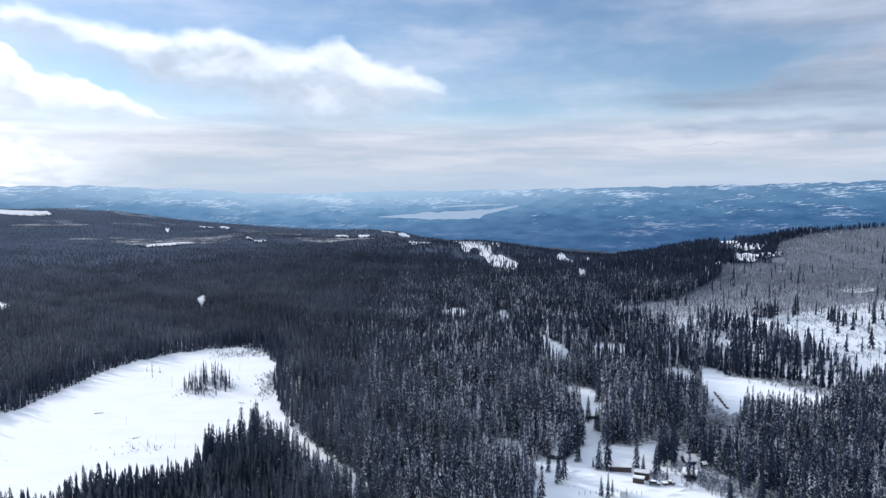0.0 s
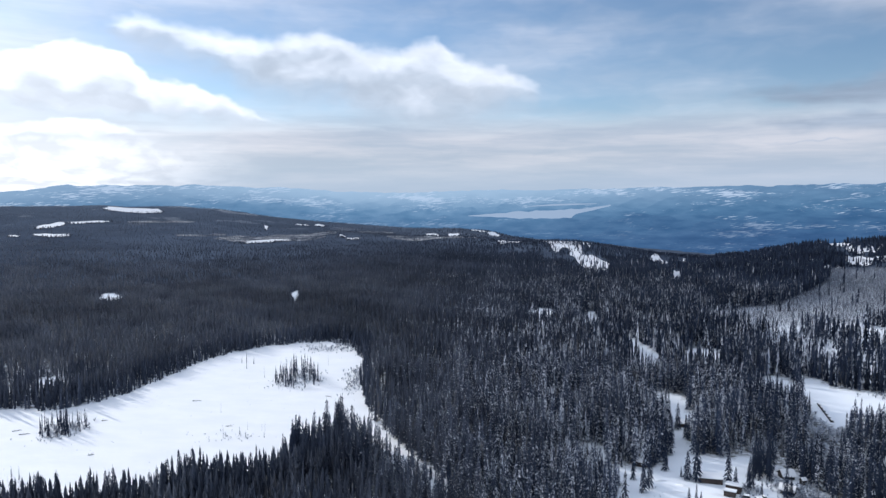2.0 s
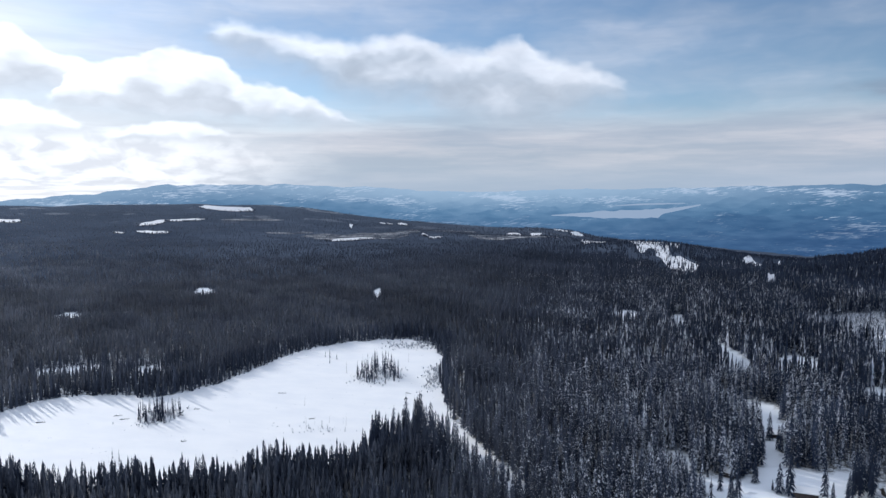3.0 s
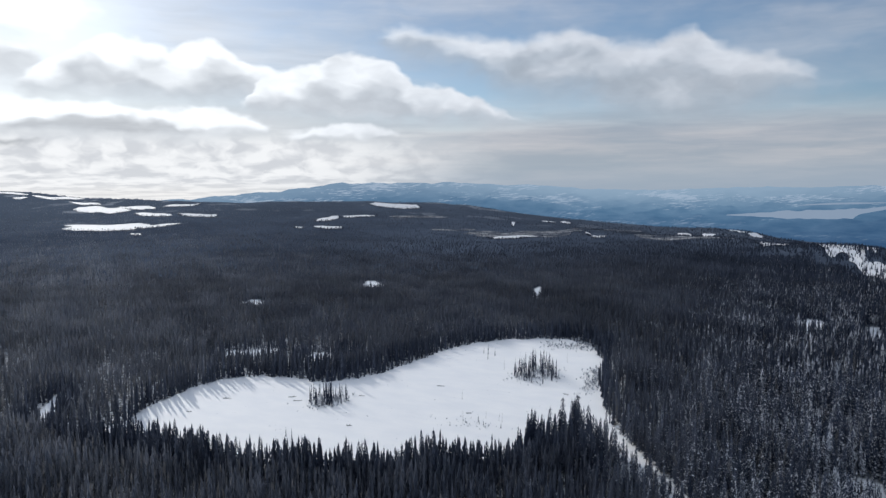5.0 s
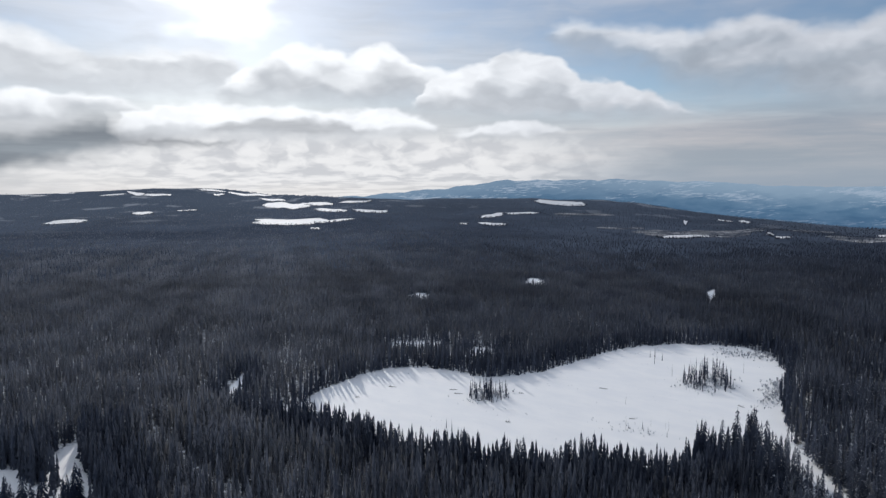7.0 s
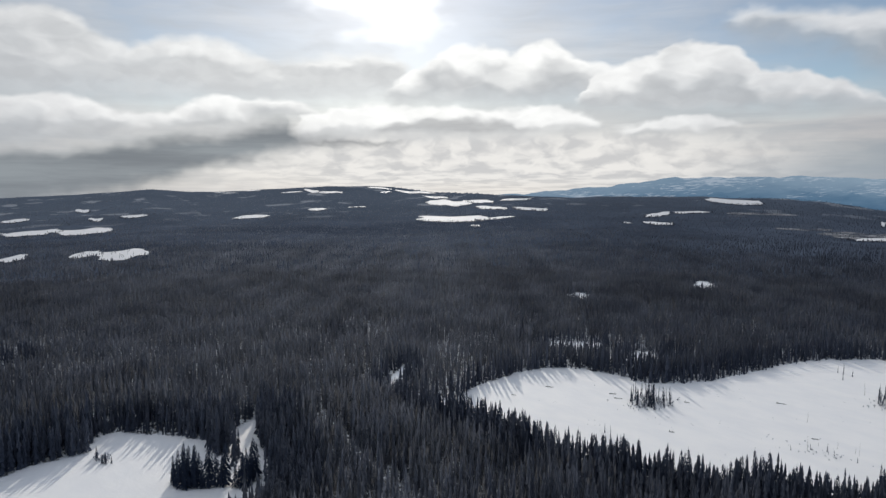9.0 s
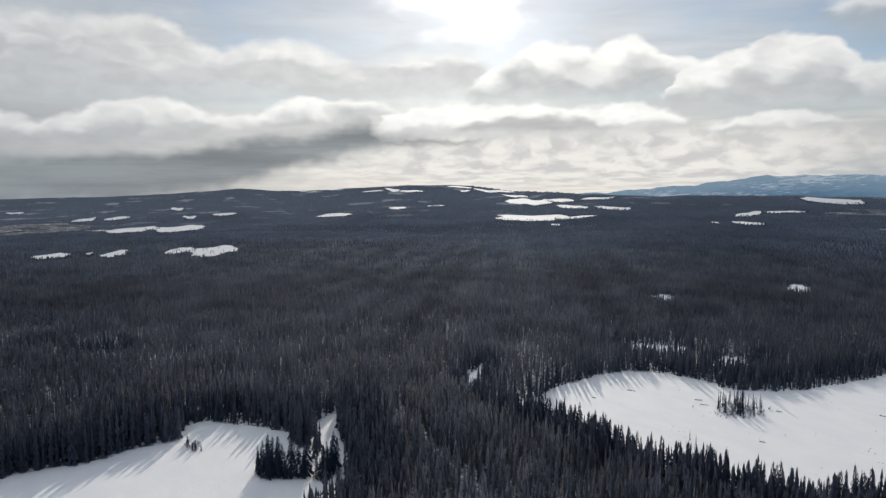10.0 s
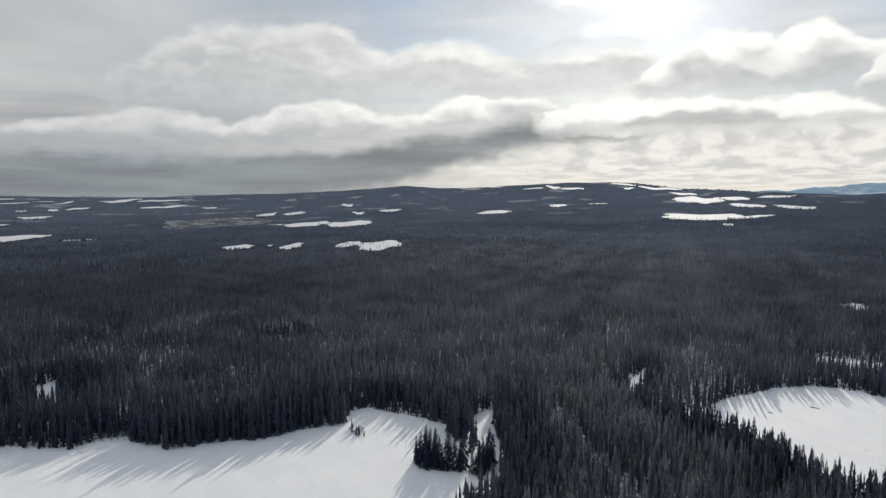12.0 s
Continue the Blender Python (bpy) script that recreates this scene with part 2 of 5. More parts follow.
    colour = bank(colour, BANK_LENS, rim, core, 0.4, 0.6, 0.5, 1.4)
    colour = streak(colour, GLOOM, (0.212, 0.238, 0.262, 1), 1.2, 0.95)
    colour = streak(colour, STREAK, (0.42, 0.43, 0.44, 1), 0.5, 0.8)
    colour = streak(colour, STREAK_LEFT, (0.33, 0.34, 0.35, 1), 0.35, 0.9)
    colour = streak(colour, STREAK_TOP, (0.285, 0.305, 0.345, 1), 2.2, 0.75)
    colour = streak(colour, STREAK_ABOVE, (0.29, 0.30, 0.335, 1), 2.0, 0.8)
    colour = streak(colour, STREAK_RIGHT, (0.215, 0.245, 0.295, 1), 0.9, 0.7)
    colour = streak(colour, STREAK_RIM, (0.215, 0.255, 0.31, 1), 0.6, 0.7)
    colour = streak(colour, STREAK_THIN, (0.24, 0.275, 0.33, 1), 0.2, 0.8)
    # unseen broken bluish cloud, added overhead and all round to fill the shade
    over = n.math("MULTIPLY", n.ramp(n.noise(n.vec("MULTIPLY", way, (2.2, 2.2, 3.5)), 1.0, 5.0, 0.6), 0.36, 0.6), n.ramp(el, 20.0, 36.0))
    colour = n.mix(n.math("MULTIPLY", over, 0.85), colour, n.mix(near_sun, (0.60, 0.66, 0.76, 1), (0.86, 0.86, 0.87, 1)))
    # below the horizon the sky ends in snow-lit haze
    colour = n.mix(n.ramp(el, -1.0, -4.0), colour, (0.25, 0.27, 0.30, 1))
    back = n.add("ShaderNodeBackground", {0: colour, 1: 1.0})
    tree.links.new(back, tree.nodes.new("ShaderNodeOutputWorld").inputs[0])


SKY = 0.068
build_world()


# ---- materials ----
def material(name):
    mat = bpy.data.materials.new(name)
    mat.use_nodes = True
    mat.node_tree.nodes.clear()
    return mat, Nodes(mat.node_tree)


def finish(mat, n, colour, rough=0.8, normal=None, metallic=0.0, **extra):
    ins = {"Base Color": colour, "Roughness": rough, "Metallic": metallic, **{k.replace("_", " "): v for k, v in extra.items()}}
    if normal is not None:
        ins["Normal"] = normal
    bsdf = n.add("ShaderNodeBsdfPrincipled", ins)
    mat.node_tree.links.new(bsdf, mat.node_tree.nodes.new("ShaderNodeOutputMaterial").inputs[0])
    return mat


def bump(n, height, strength, distance):
    return n.add("ShaderNodeBump", {"Height": height, "Strength": strength, "Distance": distance})


def place(n):
    return n.add("ShaderNodeNewGeometry")


def attr(n, name):
    return n.add("ShaderNodeAttribute", out=2, attribute_name=name)


def snow_material(name, tint=(0.83, 0.826, 0.822, 1), scrub=0.0):
    mat, n = material(name)
    p = place(n)
    drift = n.noise(n.vec("MULTIPLY", p, (0.05, 0.09, 0.05)), 1.0, 5.0, 0.55)
    crust = n.noise(p, 0.7, 4.0, 0.6)
    colour = n.mix(n.ramp(drift, 0.3, 0.75), (tint[0] * 0.93, tint[1] * 0.94, tint[2] * 0.96, 1), tint)
    if scrub:
        colour = n.mix(n.math("MULTIPLY", n.ramp(crust, 0.62, 0.75), scrub), colour, (0.20, 0.20, 0.20, 1))
    height = n.math("ADD", n.math("MULTIPLY", drift, 1.2), n.math("MULTIPLY", crust, 0.25))
    return finish(mat, n, colour, 0.75, bump(n, height, 0.5, 0.5), Specular_IOR_Level=0.15)


def ground_material():
    mat, n = material("ground_snow_and_woods")
    p = place(n)
    drift = n.noise(p, 0.06, 5.0, 0.55)
    fine = n.noise(p, 0.6, 5.0, 0.65)
    snow = n.mix(drift, (0.74, 0.76, 0.79, 1), (0.84, 0.86, 0.88, 1))
    litter = n.mix(fine, (0.05, 0.048, 0.045, 1), (0.20, 0.19, 0.18, 1))
    floor = n.mix(n.ramp(n.noise(p, 0.35, 5.0, 0.7), 0.40, 0.62), litter, snow)
    woods = n.mix(n.ramp(n.noise(n.vec("MULTIPLY", p, (0.03, 0.03, 0.1)), 1.0, 6.0, 0.7), 0.3, 0.8), (0.050, 0.063, 0.090, 1), (0.078, 0.095, 0.125, 1))
    stands = n.noise(n.vec("MULTIPLY", p, (0.0022, 0.0022, 0.0)), 1.0, 4.0, 0.6)
    woods = n.mix(1.0, woods, n.mix(n.ramp(stands, 0.35, 0.65), (0.72, 0.73, 0.75, 1), (1.25, 1.25, 1.24, 1)), "MULTIPLY")
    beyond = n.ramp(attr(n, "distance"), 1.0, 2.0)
    # haze painted in: the far woods turn paler and bluer with range
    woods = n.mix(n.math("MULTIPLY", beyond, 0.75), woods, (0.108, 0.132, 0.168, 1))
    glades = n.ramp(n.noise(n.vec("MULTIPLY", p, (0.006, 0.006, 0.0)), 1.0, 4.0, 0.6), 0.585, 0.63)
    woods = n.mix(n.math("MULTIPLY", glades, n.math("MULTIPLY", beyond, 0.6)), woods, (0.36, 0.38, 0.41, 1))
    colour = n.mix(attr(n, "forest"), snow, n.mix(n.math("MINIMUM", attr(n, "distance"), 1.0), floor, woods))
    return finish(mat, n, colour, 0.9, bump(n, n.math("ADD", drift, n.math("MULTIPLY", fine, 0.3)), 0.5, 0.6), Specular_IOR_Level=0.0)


def cutting_material():
    """Brush, dead grass and dark regrowth over patchy snow."""
    mat, n = material("brushy_cutting")
    p = place(n)
    stands = n.noise(n.vec("MULTIPLY", p, (0.012, 0.012, 0.0)), 1.0, 6.0, 0.65)
    brush = n.mix(n.noise(p, 0.15, 5.0, 0.7), (0.095, 0.10, 0.112, 1), (0.23, 0.235, 0.245, 1))
    brush = n.mix(n.ramp(n.noise(p, 0.05, 6.0, 0.72), 0.50, 0.62), brush, (0.50, 0.51, 0.53, 1))
    colour = n.mix(n.ramp(stands, 0.40, 0.56), (0.060, 0.070, 0.092, 1), brush)
    return finish(mat, n, colour, 0.9, None, Specular_IOR_Level=0.0)


def needle_material(name, dark, light, frost=(0.62, 0.66, 0.72, 1)):
    """Boughs: green-black needles with snow on them where the frost value says."""
    mat, n = material(name)
    p = place(n)
    clump = n.noise(p, 1.3, 3.0, 0.6)
    colour = n.mix(clump, dark, light)
    colour = n.mix(attr(n, "rime"), colour, (0.665, 0.68, 0.715, 1))          # haze painted into the needles as a pale tint
    own = n.math("ADD", attr(n, "tone"), 1.0)
    colour = n.mix(1.0, colour, n.xyz(own, own, own), "MULTIPLY")
    flecks = n.ramp(n.math("ADD", attr(n, "frost"), n.math("MULTIPLY", n.math("SUBTRACT", n.noise(n.vec("MULTIPLY", p, (0.8, 0.8, 1.1)), 3.2, 3.0, 0.7), 0.5), 1.15)), 0.56, 0.86)
    colour = n.mix(flecks, colour, frost)
    lit = n.add("ShaderNodeBsdfDiffuse", {0: colour, 1: 0.9})
    through_light = n.add("ShaderNodeBsdfTranslucent", {0: colour})
    shader = n.add("ShaderNodeMixShader", {0: 0.40, 1: lit, 2: through_light})
    mat.node_tree.links.new(shader, mat.node_tree.nodes.new("ShaderNodeOutputMaterial").inputs[0])
    return mat


def bark_material(name, a, b, scale=6.0):
    mat, n = material(name)
    grain = n.noise(n.vec("MULTIPLY", place(n), (3.0, 3.0, 0.5)), scale, 4.0, 0.6)
    return finish(mat, n, n.mix(grain, a, b), 0.9, bump(n, grain, 0.6, 0.02))


SNOW = snow_material("wind_packed_snow")
CUTTING = cutting_material()
FIELD_SNOW = snow_material("field_snow", (0.66, 0.665, 0.68, 1), scrub=0.5)
GROUND = ground_material()
NEEDLES = needle_material("spruce_needles", (0.028, 0.040, 0.072, 1), (0.062, 0.078, 0.116, 1), (0.80, 0.83, 0.89, 1))
POLES = needle_material("bare_stems", (0.095, 0.098, 0.108, 1), (0.155, 0.158, 0.168, 1), (0.55, 0.58, 0.63, 1))
TWIGS = needle_material("frosted_twigs", (0.145, 0.162, 0.200, 1), (0.235, 0.252, 0.29, 1), (0.60, 0.63, 0.68, 1))
BARK = bark_material("spruce_bark", (0.05, 0.042, 0.036, 1), (0.13, 0.11, 0.095, 1))


# ---- the lie of the land ----
RIDGE = np.array([(-60, 2.2), (-32.4, 2.15), (-29.4, 2.4), (-26.5, 2.9), (-23.9, 3.5), (-20.7, 3.7), (-17.8, 4.05), (-16.1, 4.3), (-13.5, 4.35),
                  (-10, 4.15), (-5.4, 3.8), (-0.7, 3.5), (2, 3.2), (3.9, 2.8), (6.2, 2.64), (8.5, 2.6), (10.3, 2.6), (12.2, 2.4), (14.3, 2.18), (19.4, 1.76), (21, 1.6), (23, 1.27),
                  (25.4, 0.95), (28, 0.8), (32.4, 0.62), (39, 0.62), (43.5, 0.72), (47.4, 0.6), (52.3, 0.42), (54.2, 0.34), (57.3, -0.02), (59, -0.12),
                  (63.2, -0.12), (66, 0.06), (72.4, 0.32), (74.5, 0.3), (76.6, 0.14), (78.6, 0.3), (82.5, 0.5), (86.2, 0.75), (89.6, 0.82), (95, 1.0), (99, 0.95), (106, 0.82), (180, 0.7)])     # bearing, dip of the skyline
REACH = np.array([(-60, 1500), (-19, 1520), (-14, 2200), (0, 2500), (10, 2600), (20, 2650), (30, 2750), (48, 2850), (58, 4000), (180, 4200)])
FLAT = 1250.0
KNOLLS = [(-3.5, 1500, 20, 150), (3.0, 1700, 14, 220), (-24.0, 1400, 10, 160), (-12.5, 1350, -10, 160), (12.0, 1900, 10, 260), (45.0, 1500, 8, 260), (75.0, 1650, 8, 300)]     # bearing, range, height, width


def polar(x, y):
    return np.hypot(x, y), np.degrees(np.arctan2(-x, y))


def ripple(x, y, s, seed=0.0):
    """Smooth pseudo-random waves, about -1 to 1, with a wavelength of s metres."""
    k = 2 * np.pi / s
    return (np.sin(k * x + 1.3 * np.sin(0.7 * k * y + seed) + seed) + np.sin(k * 0.83 * y - 1.7 * np.sin(0.53 * k * x + 2 * seed) + 2.1 * seed)
            + np.sin(k * 1.61 * (0.6 * x + 0.8 * y) + 1.1 * np.sin(k * (0.8 * x - 0.6 * y)) + 3.3 * seed)) / 3


def land(x, y):
    """The height of the ground."""
    r, az = polar(x, y)
    dip, reach = np.interp(az, RIDGE[:, 0], RIDGE[:, 1]), np.interp(az, REACH[:, 0], REACH[:, 1])
    start = np.minimum(FLAT, reach - 300)
    s = np.clip((r - start) / (reach - start), 0, 1)
    edge = np.degrees(np.arctan(EYE_Z / start))
    angle = edge + (dip - edge) * s ** 0.8
    z = np.where(r > start, EYE_Z - np.maximum(r, 1) * np.tan(np.radians(angle)), 0.0)
    z = np.where(r > reach, z - (r - reach) * 0.45, z)
    swell = ripple(x, y, 260, 1.0) * 1.6 * np.clip((r - 560) / 300, 0, 1) + ripple(x, y, 900, 2.0) * 3.0 * np.clip((r - 1300) / 800, 0, 1)
    for a, far, high, width in KNOLLS:
        cx, cy = -far * math.sin(radians(a)), far * math.cos(radians(a))
        swell = swell + high * np.exp(-((x - cx) ** 2 + (y - cy) ** 2) / width ** 2)
    return np.maximum(z + swell, -420.0)


# open ground: outlines of the two frozen ponds and of the yards, and round clearings (x, y, half width, half depth)
POND_EAST = [(-276, 203), (-284, 232), (-293, 256), (-298, 282), (-296, 303), (-280, 318), (-258, 323), (-241, 321), (-230, 336), (-222, 354), (-218, 380),
             (-215, 426), (-209, 457), (-194, 481), (-171, 498), (-149, 505), (-128, 490), (-110, 452), (-103, 417), (-91, 374), (-78, 340), (-66, 314),
             (-42, 278), (-23, 251), (-32, 243), (-53, 271), (-71, 294), (-84, 305), (-101, 290), (-97, 262), (-116, 239), (-142, 222), (-173, 208), (-190, 205), (-227, 206), (-260, 197)]
POND_WEST = [(-322, -95), (-314, -73), (-309, -58), (-316, -48), (-319, -36), (-305, -33), (-298, -20), (-299, -7), (-299, 14), (-303, 26), (-306, 40), (-306, 54),
             (-326, 60), (-324, 70), (-312, 82), (-300, 93), (-295, 97), (-285, 95), (-270, 97), (-258, 97), (-276, 102), (-297, 107), (-309, 124), (-289, 118), (-264, 111), (-250, 109),
             (-222, 95), (-190, 60), (-180, 0), (-200, -80), (-250, -130)]
GLADE = [(-305, 192), (-318, 203), (-335, 217), (-352, 236), (-347, 240), (-329, 224), (-312, 209), (-301, 197)]
YARD = [(38, 290), (34, 250), (31, 205), (60, 198), (98, 205), (116, 222), (124, 244), (114, 257), (109, 270), (106, 285), (98, 303), (84, 301), (70, 301), (72, 318), (78, 338), (98, 356), (95, 368),
        (82, 364), (85, 378), (87, 392), (73, 399), (56, 402), (58, 395), (66, 378), (68, 354), (67, 338), (65, 322), (62, 303), (57, 290), (50, 282)]
LOW_BRUSH = [(112, 290), (126, 296), (138, 312), (150, 350), (160, 385), (150, 392), (140, 362), (126, 330)]      # young birches beside the meadow
MEADOW = [(154, 418), (168, 452), (172, 436), (178, 416), (196, 410), (204, 398), (222, 388), (204, 354), (182, 334), (168, 338), (157, 345), (147, 344), (141, 353), (143, 372), (148, 400)]
STRIP = [(64, 578), (74, 574), (84, 526), (90, 500), (84, 450), (72, 452), (70, 500), (66, 540)]
CLEARINGS = [
    (-336, 367, 20, 3), (-285, 379, 10, 3), (-468, 724, 12, 6), (-269, 768, 6, 3), (-491, 540, 11, 6),
    (-404, -89, 6, 10), (-509, 36, 2.5, 3), (9, 676, 19, 8), (57, 658, 8, 14), (203, 1015, 6, 20), (149, 436, 10, 7),
    (124, 514, 14, 4), (29, 306, 6, 5)]
# far meadows and frozen lakes: bearing, dip, half width, half depth and slant, in degrees, and how many trees dot them
FIELDS_AHEAD = [
    (8.3, 3.21, 0.62, 0.11, 0.00, 0), (6.5, 3.25, 0.50, 0.19, 0.00, 0), (4.5, 2.88, 0.57, 0.07, -0.05, 0), (3.2, 3.15, 0.47, 0.19, -0.14, 0), (1.4, 4.26, 1.38, 0.28, 0.09, 0.3), (21.6, 2.54, 0.14, 0.22, 0.00, 0),
    (18.8, 2.31, 0.48, 0.06, -0.05, 0), (17.4, 2.35, 0.42, 0.09, -0.05, 0), (15.6, 3.5, 0.28, 0.09, -0.10, 0), (14.7, 3.04, 0.41, 0.11, 0.00, 0.1), (21.4, 3.60, 2.02, 0.11, 0.05, 0.3), (14.7, 3.72, 0.5, 0.06, 0.00, 0.2),
    (31.3, 0.96, 2.0, 0.20, -0.12, 0), (39.0, 2.80, 0.38, 0.07, 0.00, 0.1), (36.7, 2.79, 1.11, 0.14, -0.05, 0), (36.7, 2.07, 0.99, 0.16, 0.09, 0),
]
FIELDS_RIGHT = [
    (-3.1, 4.37, 1.35, 0.33, -0.23, 0.12), (-4.6, 5.21, 1.57, 0.62, -0.42, 0.13), (-1.9, 4.50, 1.17, 0.28, -0.14, 0.3), (-10.0, 4.92, 0.75, 0.18, -0.05, 0.05), (-11.6, 4.94, 0.25, 0.19, 0.00, 0), (-11.3, 6.01, 0.25, 0.30, 0.00, 0),
    (-22.3, 3.68, 0.79, 0.28, -0.09, 0.12), (-23.8, 4.09, 1.02, 0.34, -0.05, 0.3), (-23.6, 4.78, 0.88, 0.26, 0.09, 0.2), (-21.6, 5.27, 0.22, 0.26, 0.00, 0.1), (-25.3, 4.55, 0.77, 0.17, 0.09, 0.3), 
    (-31.0, 6.7, 1.0, 0.2, 0.09, 0.5),
]
FIELDS_MIDDLE = [
    (34.3, 1.87, 1.43, 0.09, 0.05, 0), (46.7, 1.73, 1.36, 0.14, -0.05, 0), (49.9, 1.68, 1.27, 0.16, -0.05, 0), (47.9, 0.96, 1.27, 0.09, 0.09, 0), (50.9, 1.14, 1.17, 0.15, -0.05, 0.1), (53.4, 1.23, 1.66, 0.26, 0.00, 0.04),
    (54.5, 0.82, 0.93, 0.11, -0.05, 0), (53.2, 2.52, 2.71, 0.26, -0.05, 0), (49.6, 2.51, 1.50, 0.11, 0.09, 0), (51.1, 3.12, 0.37, 0.09, 0.00, 0), (60.8, 1.58, 0.61, 0.06, 0.00, 0), (59.0, 0.06, 0.9, 0.08, -0.06, 0),
    (58.6, 0.36, 0.40, 0.09, 0.00, 0), (56.3, 0.33, 1.5, 0.10, -0.12, 0),
]
FIELDS_HILL = [
    (66.1, 0.42, 0.91, 0.06, 0.05, 0), (64.5, 0.30, 0.55, 0.16, -0.09, 0), (63.0, 0.38, 1.05, 0.09, 0.00, 0), (69.1, 0.28, 0.6, 0.05, 0.00, 0), (71.1, 0.42, 0.8, 0.05, 0.00, 0),
    (69.2, 2.35, 1.42, 0.20, 0.05, 0.2), (64.1, 1.75, 0.73, 0.13, 0.00, 0), (61.2, 1.59, 0.46, 0.06, 0.00, 0), (77.7, 2.24, 0.95, 0.13, 0.05, 0), (81.2, 1.75, 0.48, 0.15, 0.00, 0.1), (80.3, 2.40, 0.47, 0.15, 0.00, 0.1),
    (87.6, 2.49, 0.80, 0.16, 0.09, 0), (85.4, 2.42, 0.87, 0.12, 0.09, 0.1),
]
FIELDS_POND = [
    (84.4, 3.27, 1.83, 0.32, 0.14, 0), (81.1, 3.23, 2.12, 0.44, 0.05, 0), (86.8, 3.26, 0.75, 0.11, 0.00, 0.1), (80.9, 5.07, 1.08, 0.27, 0.14, 0.05), (78.5, 5.12, 1.83, 0.50, 0.09, 0.1), (89.6, 5.07, 1.20, 0.27, 0.09, 0),
    (87.1, 5.04, 0.24, 0.12, 0.00, 0), (85.4, 5.10, 0.89, 0.23, 0.14, 0),
]
FIELDS_LEFT = [
    (105.6, 3.92, 2.41, 0.25, 0.05, 0), (100.8, 4.14, 1.29, 0.06, 0.05, 0), (103.8, 2.46, 1.04, 0.14, 0.00, 0), (98.1, 1.30, 1.27, 0.17, 0.05, 0), (95.6, 1.35, 1.48, 0.10, 0.05, 0.1), (96.1, 1.83, 0.83, 0.08, 0.05, 0),
    (94.5, 1.75, 0.98, 0.11, 0.09, 0), (91.9, 1.89, 0.54, 0.09, 0.00, 0),
    (104.6, 1.97, 0.32, 0.06, 0.00, 0), (102.6, 1.95, 0.35, 0.08, 0.00, 0),
]
FIELDS_FAR_LEFT = [
    (101.1, 1.85, 0.78, 0.08, 0.05, 0), (106.2, 2.89, 0.83, 0.08, 0.00, 0), (105.5, 0.68, 1.08, 0.08, 0.00, 0), (100.0, 0.73, 1.30, 0.10, -0.09, 0), (101.8, 1.43, 0.50, 0.08, 0.09, 0), (105.3, 1.40, 1.34, 0.06, 0.00, 0),
    (103.2, 1.31, 0.77, 0.06, 0.00, 0), (105.5, 1.09, 0.50, 0.06, 0.00, 0),
]
FIELDS = FIELDS_AHEAD + FIELDS_RIGHT + FIELDS_MIDDLE + FIELDS_HILL + FIELDS_POND + FIELDS_LEFT + FIELDS_FAR_LEFT


def dip_at(x, y):
    r, az = polar(x, y)
    return np.degrees(np.arctan((EYE_Z - land(x, y)) / np.maximum(r, 1)))


def range_at(az, dip):
    """How far off the ground lies at a bearing and dip."""
    ridge, reach = np.interp(az, RIDGE[:, 0], RIDGE[:, 1]), np.interp(az, REACH[:, 0], REACH[:, 1])
    start = np.minimum(FLAT, reach - 300)
    edge = np.degrees(np.arctan(EYE_Z / start))
    s = np.clip((edge - dip) / (edge - ridge), 0, 1) ** 1.25
    return np.where(dip > edge, EYE_Z / np.tan(np.radians(np.maximum(dip, 0.5))), start + s * (reach - start))


# old cuttings grown over with brush, on the far slopes: bearing, dip, half width, half depth
CUTTINGS = [(20.8, 3.35, 4.2, 0.30), (14.0, 3.0, 2.5, 0.14), (6.8, 3.75, 4.6, 0.24), (91.5, 3.05, 4.4, 0.42), (26.5, 3.0, 1.8, 0.10), (-17.5, 4.75, 1.0, 0.12), (29.5, 1.9, 2.2, 0.16)]
BARE_WOOD = [(169, 689), (251, 739), (361, 911), (440, 1090), (520, 1100), (600, 1240), (690, 1300), (900, 1250), (900, 850), (424, 668), (360, 638), (309, 637), (227, 611), (184, 584), (140, 640)]
BRUSHY = [(176, 600), (245, 630), (322, 642), (480, 740), (700, 800), (520, 420), (252, 385), (224, 392), (209, 414), (168, 461), (160, 533)]


def inside(x, y, outline):
    hit = np.zeros(x.shape, bool)
    pts = np.array(outline, float)
    for (x0, y0), (x1, y1) in zip(pts, np.roll(pts, -1, 0)):
        cross = (y0 > y) != (y1 > y)
        hit ^= cross & (x < (x1 - x0) * (y - y0) / (y1 - y0 + 1e-9) + x0)
    return hit


def open_ground(x, y):
    """Where no tree stands."""
    x = x + ripple(x, y, 23, 4.0) * 2.0
    y = y + ripple(x, y, 19, 5.0) * 2.0
    free = np.zeros(x.shape, bool)
    for outline in (POND_EAST, POND_WEST, YARD, MEADOW, GLADE, STRIP):
        free |= inside(x, y, outline)
    for cx, cy, a, b in CLEARINGS:
        # the strip before a clearing is open too, or its tall trees would hide it
        far = math.hypot(cx, cy)
        ux, uy, apron = cx / far, cy / far, (0.05 if far > 450 else 0.03) * far * (1.0 if cx > -60 or cy < 0 or far > 750 else 0.4)
        u, v = (x - cx) * ux + (y - cy) * uy + apron, -(x - cx) * uy + (y - cy) * ux
        free |= (v / a) ** 2 + (u / (b + apron)) ** 2 < 1 + 0.35 * ripple(x, y, max(a, b), cx)
    return free


